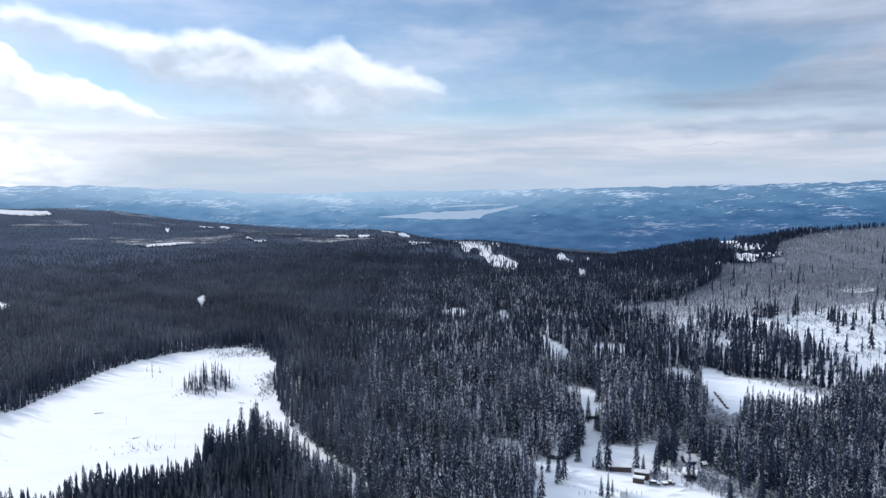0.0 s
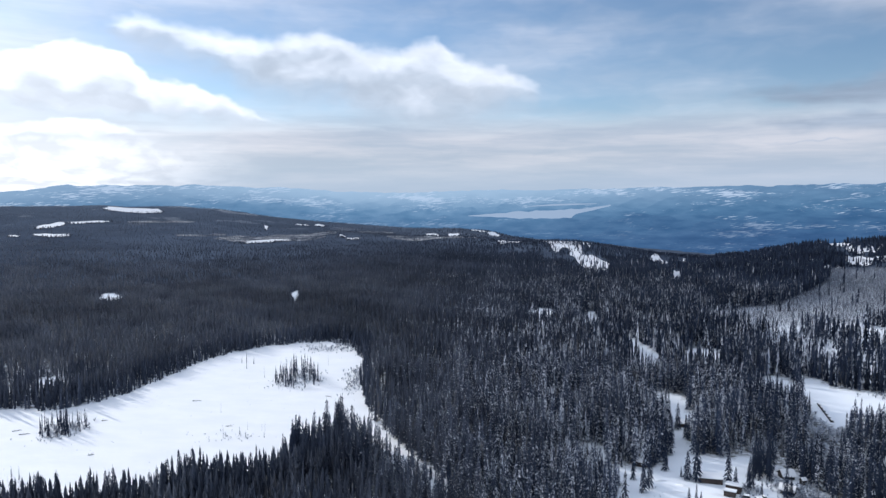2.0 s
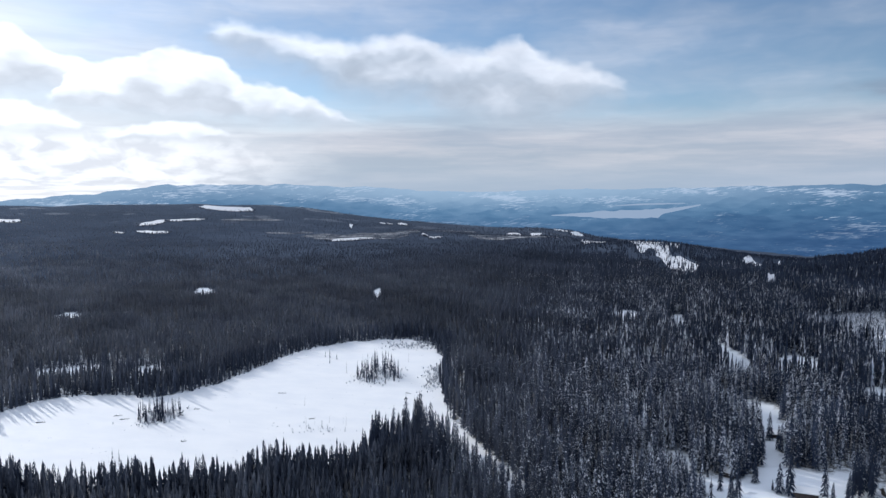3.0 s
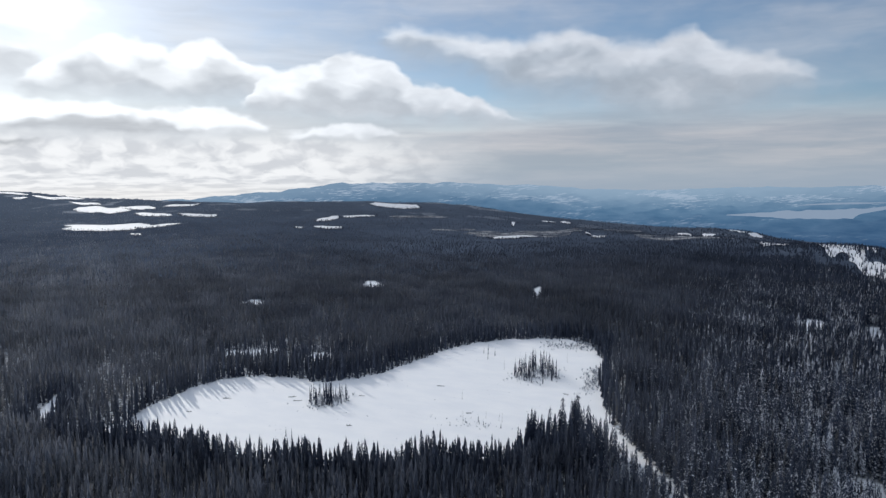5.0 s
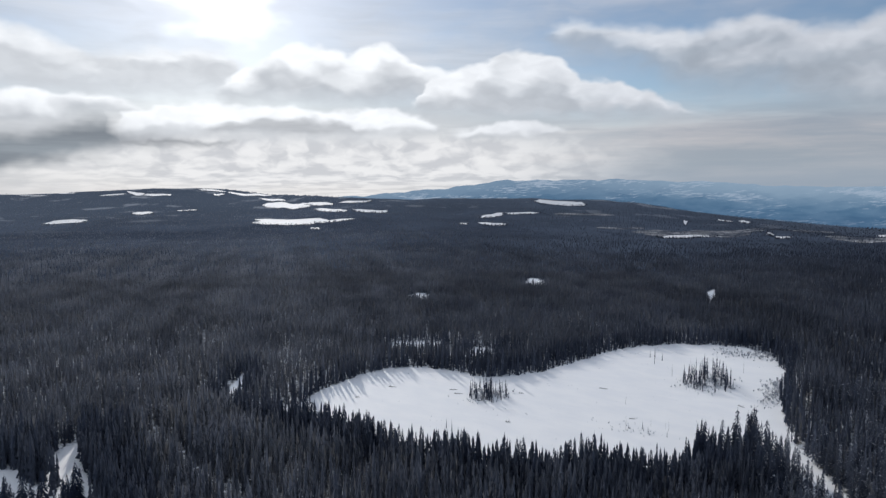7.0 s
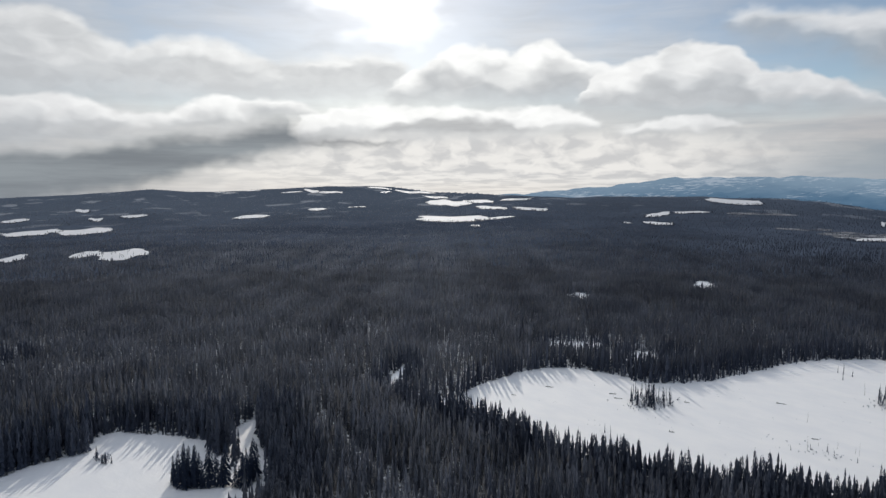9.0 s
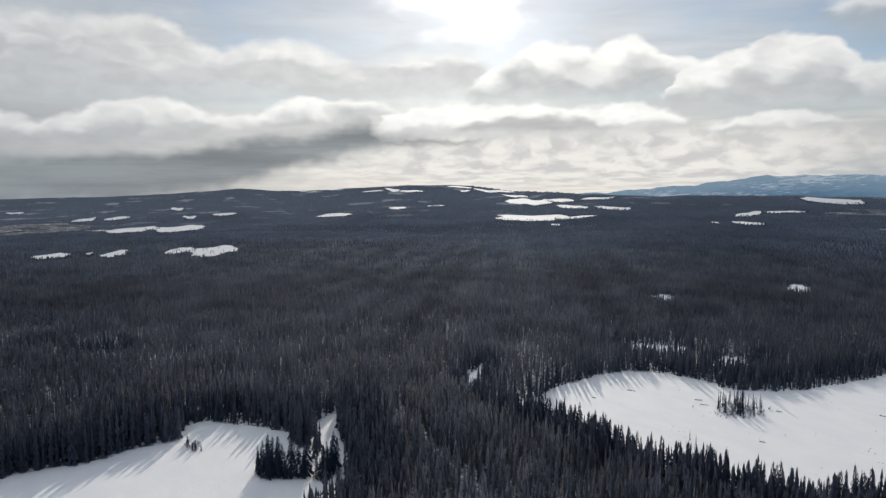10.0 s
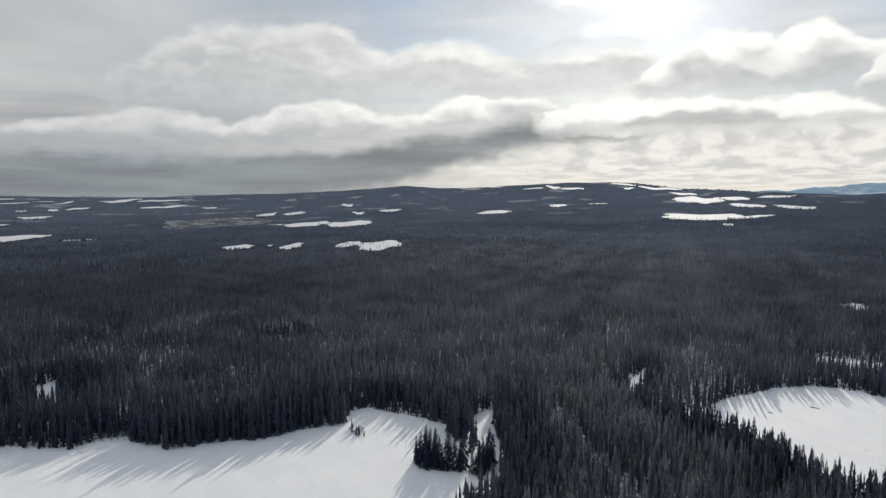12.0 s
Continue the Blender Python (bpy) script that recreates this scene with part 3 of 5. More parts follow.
def field_cover(x, y):
    """The share of trees kept on far open land: 1 outside all fields."""
    r, az = polar(x, y)
    keep, dip = np.ones(x.shape), dip_at(x, y)
    for a, d, w, h, slant, trees in FIELDS:
        d = d + slant * np.clip((az - a) / w, -1.2, 1.2)
        hit = ((az - a) / w) ** 2 + ((dip - d) / h) ** 2 < 1.1
        apron = (np.abs(az - a) < w) & (dip > d) & (dip < d + h + np.where(az < -14, 0.22, np.where(az < 0, 0.5, 0.20)))
        keep = np.where(apron & ~hit & (r > 900), np.where(az > 0, 0.22, 0.06), keep)
        keep = np.where(hit & (r > 900), trees, keep)
    return keep


def mesh_from(name, verts, faces, mat, smooth=False, **values):
    """A mesh from arrays; values become float attributes of its points."""
    me = bpy.data.meshes.new(name)
    verts, faces = np.asarray(verts, np.float32), np.asarray(faces, np.int32)
    me.vertices.add(len(verts))
    me.vertices.foreach_set("co", verts.ravel())
    k = faces.shape[1]
    me.loops.add(faces.size)
    me.loops.foreach_set("vertex_index", faces.ravel())
    me.polygons.add(len(faces))
    me.polygons.foreach_set("loop_start", np.arange(0, faces.size, k, dtype=np.int32))
    if smooth:
        me.polygons.foreach_set("use_smooth", np.ones(len(faces), bool))
    me.update(calc_edges=True)
    for key, value in values.items():
        me.attributes.new(key, "FLOAT", "POINT").data.foreach_set("value", np.asarray(value, np.float32))
    me.materials.append(mat)
    return me


def grid_faces(rows, cols):
    i = np.arange(rows - 1)[:, None] * cols + np.arange(cols - 1)[None]
    return np.stack([i, i + 1, i + 1 + cols, i + cols], -1).reshape(-1, 4)


def build_ground():
    az = np.concatenate([np.arange(-180, -42, 4.0), np.arange(-42, 114, 0.3), np.arange(114, 180.1, 3.0)])
    r = np.concatenate([np.geomspace(1, 180, 14), np.geomspace(185, 1300, 100), np.geomspace(1315, 4900, 84)])
    R, A = np.meshgrid(r, az, indexing="ij")
    x, y = -R * np.sin(np.radians(A)), R * np.cos(np.radians(A))
    z = land(x, y)
    forest = np.where(open_ground(x, y), 0.0, np.where(inside(x, y, BRUSHY), 0.14, np.where(inside(x, y, BARE_WOOD), np.interp(R, (700, 1000), (0.5, 0.85)), 1.0))) * np.clip((R - 30) / 20, 0, 1)
    distance = np.clip((R - 430) / 300, 0, 1) + np.clip((R - 1700) / 1600, 0, 1)
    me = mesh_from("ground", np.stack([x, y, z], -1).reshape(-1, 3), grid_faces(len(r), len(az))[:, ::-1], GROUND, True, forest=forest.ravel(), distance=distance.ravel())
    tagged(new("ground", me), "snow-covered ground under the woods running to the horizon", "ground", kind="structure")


build_ground()


def build_ponds():
    for outline, label in ((POND_EAST, "snow-covered frozen pond ringed by spruce woods"), (POND_WEST, "smaller frozen pond under smooth snow beside the woods")):
        pts = np.array(outline, float)
        x0, y0 = pts.min(0) - 4
        x1, y1 = pts.max(0) + 4
        step = 3.0
        X, Y = np.meshgrid(np.arange(x0, x1, step), np.arange(y0, y1, step))
        keep = inside(X + ripple(X, Y, 23, 4.0) * 2.0, Y + ripple(X, Y, 19, 5.0) * 2.0, outline)
        Z = land(X, Y) + 0.12 + 0.05 * ripple(X, Y, 31, 2.0)
        faces = grid_faces(*X.shape)
        faces = faces[keep.ravel()[faces].sum(1) >= 2]
        used, back = np.unique(faces, return_inverse=True)
        me = mesh_from("frozen_pond", np.stack([X, Y, Z], -1).reshape(-1, 3)[used], back.reshape(-1, 4), SNOW, True)
        tagged(new("frozen_pond", me), label, "pond", kind="structure")


def build_fields():
    for i, (a, d, w, h, slant, trees) in enumerate(FIELDS + [(*row, 0.0, -1) for row in CUTTINGS]):
        rng = np.random.default_rng(40 + i)
        rings, spokes = 7, 64
        h *= np.interp(a, (58, 70), (0.9, 0.72)) if trees >= 0 and a > 58 else 1.0
        t = np.arange(spokes) / spokes * 2 * np.pi
        rim = 1 + sum(rng.uniform(0.1, 0.26) / k * np.sin(k * t + rng.uniform(0, 6)) for k in range(2, 15))
        rho = np.linspace(0.02, 1, rings)[:, None] * rim[None]
        # outlines shaped in bearing and dip to fit the camera's view, with straighter ends
        az = a + w * np.sign(np.cos(t)) * np.abs(np.cos(t)) ** 0.8 * rho
        dip = d + h * np.where(np.sin(t) < 0, -np.abs(np.sin(t)) ** 0.5 * 0.62, np.sin(t)) * rho + h * sum(rng.uniform(0.1, 0.5) / k * np.sin(k * az / w + rng.uniform(0, 6)) for k in range(2, 9)) + slant * (az - a) / w
        r = range_at(az, dip)
        x, y = -r * np.sin(np.radians(az)), r * np.cos(np.radians(az))
        z = land(x, y) + 1.2
        k = np.arange(rings - 1)[:, None] * spokes + np.arange(spokes)[None]
        k2 = np.arange(rings - 1)[:, None] * spokes + (np.arange(spokes)[None] + 1) % spokes
        faces = np.stack([k, k + spokes, k2 + spokes, k2], -1).reshape(-1, 4)
        cut = trees < 0
        me = mesh_from("snowfield", np.stack([x, y, z - 0.5 * cut], -1).reshape(-1, 3), faces, CUTTING if cut else FIELD_SNOW, True)
        if cut:
            tagged(new("old_cutting", me), "brush-grown grey-brown cutting on the wooded slope", "cutting", "old cuttings", "structure")
            continue
        tagged(new("snowfield", me), "distant snow-covered clearing among dark woods", "snowfield", "distant snowfields", "structure")


build_ponds()
build_fields()

# ---- the far valley, its lake and the mountains beyond ----
PEAKS = np.array([(-60, 1.2), (-33, 1.05), (-26, 0.9), (-18, 0.78), (-10, 0.66), (-0.7, 0.5), (5.3, 0.48), (8.5, 0.3), (11, 0.29), (15, 0.34), (19, 0.64),
                  (24, 0.76), (28, 0.88), (32, 0.8), (35.5, 0.88), (37.8, 0.51), (40.6, 0.18), (43.8, -0.15), (48, -0.5), (60, -1.2)])


def depth_of(n):
    return attr(n, "depth")


def far_material():
    mat, n = material("hazy_far_slopes")
    p = n.xyz(attr(n, "bearing"), attr(n, "rise"))
    folds = n.noise(n.vec("MULTIPLY", p, (0.45, 2.2, 0)), 1.0, 6.0, 0.62)
    leaning = n.xyz(n.math("ADD", n.math("MULTIPLY", attr(n, "bearing"), 1.6), n.math("MULTIPLY", attr(n, "rise"), 3.0)), n.math("ADD", n.math("MULTIPLY", attr(n, "rise"), 12.0), n.math("MULTIPLY", attr(n, "bearing"), 1.1)))
    patches = n.noise(leaning, 1.0, 6.0, 0.66)
    open_land = n.noise(n.vec("MULTIPLY", p, (0.16, 1.1, 0)), 1.0, 3.0, 0.5)
    snow = n.math("MULTIPLY", n.ramp(n.math("ADD", patches, n.math("ADD", n.math("MULTIPLY", n.math("SUBTRACT", open_land, 0.5), 0.95), n.math("MULTIPLY", n.ramp(depth_of(n), 0.55, 0.95), n.ramp(attr(n, "bearing"), 18.0, 28.0, 0.05, 0.075)))), 0.625, 0.70), n.ramp(attr(n, "depth"), 0.25, 0.6, 0.3, 1.0))
    colour = n.mix(snow, n.mix(folds, (0.03, 0.045, 0.07, 1), (0.09, 0.11, 0.14, 1)), (0.7, 0.72, 0.76, 1))
    bsdf = n.add("ShaderNodeBsdfPrincipled", {"Base Color": colour, "Roughness": 0.9})
    # haze painted in: a blue glow by depth and bearing covers the slopes
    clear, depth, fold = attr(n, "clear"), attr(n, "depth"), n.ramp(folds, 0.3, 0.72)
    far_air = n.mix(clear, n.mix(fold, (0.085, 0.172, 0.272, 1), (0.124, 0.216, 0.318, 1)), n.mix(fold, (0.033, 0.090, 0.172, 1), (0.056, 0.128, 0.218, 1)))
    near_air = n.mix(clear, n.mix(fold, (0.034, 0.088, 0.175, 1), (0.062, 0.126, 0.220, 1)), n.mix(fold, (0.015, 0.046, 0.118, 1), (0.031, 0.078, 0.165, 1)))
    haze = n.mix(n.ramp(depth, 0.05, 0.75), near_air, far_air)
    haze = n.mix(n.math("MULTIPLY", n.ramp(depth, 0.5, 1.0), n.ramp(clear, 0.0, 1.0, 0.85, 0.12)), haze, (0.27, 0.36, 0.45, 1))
    haze_glow = n.add("ShaderNodeEmission", {0: n.mix(n.math("MULTIPLY", snow, n.ramp(clear, 0.0, 1.0, 0.42, 0.75)), haze, (0.38, 0.44, 0.52, 1)), 1: 1.0})
    shader = n.add("ShaderNodeMixShader", {0: n.ramp(depth, 0.0, 1.0, 0.85, 0.95, smooth=False), 1: bsdf, 2: haze_glow})
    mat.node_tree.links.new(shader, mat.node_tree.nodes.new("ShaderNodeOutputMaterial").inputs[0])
    return mat


def valley_point(az, s):
    """The far country: s runs from 0, behind the near ridge, to 1 at the crest of the mountains."""
    r = 3050 + 1650 * s
    crest = -np.interp(az, PEAKS[:, 0], PEAKS[:, 1])
    rough = ripple(az, s * 12, 3.1, 1.0) * 0.10 + ripple(az, s * 9, 1.1, 2.0) * 0.05
    # spurs and low hills across the valley
    spur = 1 - np.abs(ripple(az + 5 * s, s * 14, 5.3, 3.0))
    hills = 0.35 * spur ** 3 * np.sin(np.pi * np.clip(s, 0, 1)) ** 2
    for a, at, wide, deep, high in ((-8.0, 0.34, 5.5, 0.05, 0.75), (-17.0, 0.20, 6.0, 0.05, 0.6), (-4.0, 0.10, 5.0, 0.04, 0.5), (-27.0, 0.45, 5.0, 0.06, 0.7), (9.0, 0.22, 6.0, 0.05, 0.4), (24.0, 0.62, 5.0, 0.06, 0.35)):
        hills = hills + high * np.exp(-((az - a) / wide) ** 2 - ((s - at) / deep) ** 2)
    dip = 4.9 + (crest - 4.9) * s ** 0.75 + rough * np.sin(np.pi * np.clip(s, 0, 1)) * 1.3 + rough * s * 0.8 - hills
    return r, dip


def build_valley():
    mat = far_material()
    az = np.arange(-58, 60, 0.3)
    s = np.linspace(0, 1, 90)
    S, A = np.meshgrid(s, az, indexing="ij")
    r, dip = valley_point(A, S)
    x, y, z = -r * np.sin(np.radians(A)), r * np.cos(np.radians(A)), EYE_Z - r * np.tan(np.radians(dip))
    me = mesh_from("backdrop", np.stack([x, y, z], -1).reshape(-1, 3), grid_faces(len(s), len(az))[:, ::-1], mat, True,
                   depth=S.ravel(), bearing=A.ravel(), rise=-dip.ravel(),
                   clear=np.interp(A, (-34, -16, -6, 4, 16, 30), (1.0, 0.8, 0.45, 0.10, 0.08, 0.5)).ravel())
    tagged(new("backdrop", me), "far valley and snow-streaked mountains, blue haze painted in as a glow", "mountains", kind="structure")
    # the lake in the valley, its hazy brightness put in as a glow
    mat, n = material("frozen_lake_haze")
    haze_glow = n.add("ShaderNodeEmission", {0: n.mix(n.noise(place(n), 0.004, 4.0, 0.6), (0.195, 0.255, 0.335, 1), (0.235, 0.29, 0.37, 1)), 1: 1.0})
    mat.node_tree.links.new(haze_glow, mat.node_tree.nodes.new("ShaderNodeOutputMaterial").inputs[0])
    for name, rows in (("lake", [(5.3, 1.62, 0.03), (3.5, 1.58, 0.13), (1.0, 1.55, 0.30), (-1.5, 1.50, 0.36), (-3.0, 1.43, 0.36), (-3.3, 1.27, 0.2), (-4.6, 1.06, 0.13), (-6.1, 0.74, 0.05)]),
                       ("lake_arm", [(0.5, 0.85, 0.02), (-1.5, 0.72, 0.07), (-3.5, 0.66, 0.06), (-5.0, 0.62, 0.02)])):
        rows = np.array(rows)
        a = np.linspace(rows[0, 0], rows[-1, 0], 60)
        mid, half = (np.interp(-a, -rows[:, 0], rows[:, k]) for k in (1, 2))
        wave = np.random.default_rng(8)
        dent = sum(wave.uniform(0.02, 0.07) * np.sin(k * a + wave.uniform(0, 6)) for k in (1.3, 2.7, 4.1, 6.3, 9.7))
        half = half * (1 + dent)
        dips = np.stack([mid + half * 0.9, mid - half + 0.1 * half * np.sin(3 * a)])
        # an upright sheet before the valley side, shaped to fit the camera's view
        R = np.full_like(dips, 3000.0)
        A2 = np.stack([a, a])
        x, y, z = -R * np.sin(np.radians(A2)), R * np.cos(np.radians(A2)), EYE_Z - R * np.tan(np.radians(dips))
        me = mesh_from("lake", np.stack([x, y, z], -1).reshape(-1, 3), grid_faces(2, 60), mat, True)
        tagged(new("lake", me), "upright glowing sheet for the pale frozen lake in the far valley", "lake", kind="structure")


build_valley()


# ---- trees ----
def spruce(rng, tiers, boughs, trunk):
    """Drooping boughs round a stem, one metre high and one metre wide."""
    v, f, frost = [], [], []
    for k in range(tiers):
        h = 0.05 + 0.9 * (k / tiers) ** 0.9
        reach = 0.5 * (1 - h) ** 0.7 * rng.uniform(0.7, 1.15) + 0.03
        count = boughs if k < tiers * 0.7 else boughs - 1
        turn = rng.uniform(0, 6.28)
        for b in range(count):
            a, i = turn + 2 * np.pi * b / count + rng.normal(0, 0.15), len(v)
            w = rng.uniform(0.42, 0.62) * 5 / count
            v.append((0.02 * np.cos(a), 0.02 * np.sin(a), min(h + 1.3 / tiers, 1.0)))
            for e in (-w, w):
                R = reach * rng.uniform(0.6, 1.15)
                v.append((R * np.cos(a + e), R * np.sin(a + e), h + rng.uniform(-0.05, 0.02)))
            f.append((i, i + 1, i + 2))
            s = rng.uniform(0, 1)
            frost += [s * 0.5, s, s]
    if trunk:
        i = len(v)
        for a in (0, 2.09, 4.19):
            v += [(0.03 * np.cos(a), 0.03 * np.sin(a), -0.03), (0.0, 0.0, 0.6)]
        f += [(i, i + 2, i + 1), (i + 2, i + 4, i + 3), (i + 4, i, i + 5)]
        frost += [0.3] * 6
    return np.array(v), np.array(f), np.array(frost)


def spruce_fine(rng):
    """A slender spruce of many short whorls, snow lying on the tips of its boughs."""
    v, f, frost = [], [], []
    tiers = 17
    for k in range(tiers):
        h = 0.08 + 0.88 * (k / tiers) ** 0.95
        reach = (0.5 * (1 - h) ** 0.62 + 0.03) * rng.uniform(0.72, 1.12)
        count, turn, snow = 5 if k < 11 else 4, rng.uniform(0, 6.28), rng.uniform(-0.15, 0.25)
        for b in range(count):
            a, i = turn + 2 * np.pi * b / count + rng.normal(0, 0.25), len(v)
            R, w = reach * rng.uniform(0.7, 1.2), rng.uniform(0.24, 0.42)
            v += [(0.0, 0.0, min(h + 0.055, 1.02)), (R * np.cos(a - w), R * np.sin(a - w), h - 0.012), (R * np.cos(a + w), R * np.sin(a + w), h - 0.022)]
            f.append((i, i + 1, i + 2))
            q = rng.uniform(0.2, 0.9) + snow
            frost += [0.0, q, q * rng.uniform(0.6, 1.2)]
    i = len(v)
    v += [(0.025, 0, 0.9), (-0.02, 0.015, 0.9), (0, 0, 1.05), (0.03, 0, -0.03), (-0.02, 0.02, -0.03), (0, 0, 0.5)]
    f += [(i, i + 1, i + 2), (i + 3, i + 4, i + 5)]
    frost += [0.3] * 3 + [0.1] * 3
    return np.array(v), np.array(f), np.array(frost)


def spruce_near(rng):
    return spruce(rng, 8, 4, True)


def spruce_middle(rng):
    return spruce(rng, 5, 4, False)


def spruce_mid(rng):
    return spruce(rng, 3, 3, False)


def spruce_far(rng):
    return spruce(rng, 2, 3, False)


def spruce_speck(rng):
    return spruce(rng, 1, 3, False)


def pole_tree(rng):
    """A bare or half-dead stem of the woods, with short upright twigs."""
    v, f, frost = [], [], []
    for b in range(6):
        a, i = rng.uniform(0, 6.28), len(v)
        h = rng.uniform(0.3, 0.75)
        R, w = rng.uniform(0.12, 0.42), rng.uniform(0.05, 0.11)
        top = min(1.0, h + rng.uniform(0.2, 0.35))
        c, s = np.cos(a), np.sin(a)
        v += [(0, 0, h), (R * c - w * s, R * s + w * c, top), (R * c * 0.8 + w * s, R * s * 0.8 - w * c, top - 0.14)]
        f.append((i, i + 1, i + 2))
        frost += [rng.uniform(0, 0.6), rng.uniform(0.2, 0.9), rng.uniform(0.2, 0.9)]
    i = len(v)
    v += [(-0.06, 0, 0), (0.06, 0.03, 0), (0, 0, 0.97), (0, -0.06, 0), (0, 0.06, 0)]
    f += [(i, i + 1, i + 2), (i + 3, i + 4, i + 2)]
    frost += [0.45] * 5
    return np.array(v), np.array(f), np.array(frost)


def bare_tree(rng, limbs=11):
    """A leafless aspen: a thin stem and a brush of fine upright limbs."""
    v, f, frost = [], [], []
    for b in range(limbs):
        a, i = rng.uniform(0, 6.28), len(v)
        h = rng.uniform(0.1, 0.6)
        R, w = rng.uniform(0.15, 0.5), rng.uniform(0.05, 0.13)
        top = min(1.0, h + rng.uniform(0.25, 0.5))
        c, s = np.cos(a), np.sin(a)
        v += [(0, 0, h), (R * c - w * s, R * s + w * c, top), (R * c * 0.8 + w * s, R * s * 0.8 - w * c, top - 0.12)]
        f.append((i, i + 1, i + 2))
        frost += [rng.uniform(0, 0.6), rng.uniform(0.3, 1), rng.uniform(0.3, 1)]
    i = len(v)
    v += [(-0.03, 0, 0), (0.03, 0.02, 0), (0, 0, 0.95)]
    f.append((i, i + 1, i + 2))
    frost += [0.2] * 3
    return np.array(v), np.array(f), np.array(frost)


def plant(name, label, category, kinds, mat, x, y, high, wide, frost, seed, speck=0.75, haze_share=1.0):
    """One mesh of many trees, picked from a few templates."""
    rng = np.random.default_rng(seed)
    z, pick, turn = land(x, y), rng.integers(0, len(kinds), len(x)), rng.uniform(0, 2 * np.pi, len(x))
    V, F, A, T, M, base = [], [], [], [], [], 0
    # painted haze and glare: a paler tint towards the sun and with range
    rime = np.interp(polar(x, y)[1], (-12, 2, 12, 26, 40, 55, 70, 85, 100), (0.0, 0.04, 0.105, 0.13, 0.145, 0.235, 0.23, 0.15, 0.11)) * (1 + 0.35 * ripple(x, y, 80, 4.4)) * haze_share * np.interp(polar(x, y)[0], (200, 450, 750, 1300), (0.85, 1.05, 1.2, 1.6)) * (1 - np.interp(polar(x, y)[1], (26, 46), (0.6, 0.0)) * np.interp(polar(x, y)[0], (800, 1300), (0.0, 1.0)))
    tone = (rng.normal(0, 1.0, len(x)) * np.interp(polar(x, y)[1], (-4, 13), (0.25, 0.12)) * np.interp(polar(x, y)[0], (400, 700), (1.0, 0.7)) + 0.16 * ripple(x, y, 66, 5.5) + 0.09 * ripple(x, y, 23, 1.5) + 0.20 * ripple(x, y, 260, 2.5) * np.clip((polar(x, y)[0] - 400) / 200, 0, 1)).clip(-0.6, 0.7)
    for k, (v, f, a) in enumerate(kinds):
        m = np.flatnonzero(pick == k)
        c, s = np.cos(turn[m])[:, None] * wide[m, None], np.sin(turn[m])[:, None] * wide[m, None]
        P = np.stack([x[m, None] + v[:, 0] * c - v[:, 1] * s, y[m, None] + v[:, 0] * s + v[:, 1] * c, z[m, None] + v[:, 2] * high[m, None]], -1)
        V.append(P.reshape(-1, 3))
        F.append((f[None] + base + (np.arange(len(m)) * len(v))[:, None, None]).reshape(-1, 3))
        M.append(np.repeat(rime[m], len(v)))
        T.append(np.repeat(tone[m], len(v)))
        A.append(((a[None] - 0.4) * np.broadcast_to(speck, x.shape)[m, None] + 0.3 + frost[m, None]).ravel())
        base += len(m) * len(v)
    me = mesh_from(name, np.concatenate(V), np.concatenate(F), mat, False, frost=np.concatenate(A), tone=np.concatenate(T), rime=np.concatenate(M))
    return tagged(new(name, me), label, category, kind="stuff")


def scatter(r0, r1, spacing, az0, az1, seed):
    """Jittered points over a ring sector."""
    rng = np.random.default_rng(seed)
    g = np.arange(-r1, r1, spacing)
    X, Y = np.meshgrid(g, g)
    x = (X + rng.uniform(-0.5, 0.5, X.shape) * spacing).ravel()
    y = (Y + rng.uniform(-0.5, 0.5, X.shape) * spacing).ravel()
    r, az = polar(x, y)
    rough = 0.06 * r0 * ripple(x, y, 90, 1.5)
    shift = 5.0 * ripple(x, y, 140, 2.8) + rng.normal(0, 1.5, len(x))
    m = (r + rough > r0) & (r + rough < r1) & (az + shift * (az0 == 13) > az0) & (az + shift * (az1 == 13) < az1)
    return x[m], y[m], rng


def stand_height(x, y):
    return 14.0 + 2.8 * ripple(x, y, 120, 3.0) + 2.3 * ripple(x, y, 41, 7.0)


def beside_water(x, y, reach=6.0):
    """Whether open ground lies within reach."""
    near = np.zeros(x.shape, bool)
    for a in np.arange(0, 6.28, 0.785):
        near |= open_ground(x + reach * np.cos(a), y + reach * np.sin(a))
    return near


SHORE = []          # the spruces along the pond's near shore, planted one by one further down


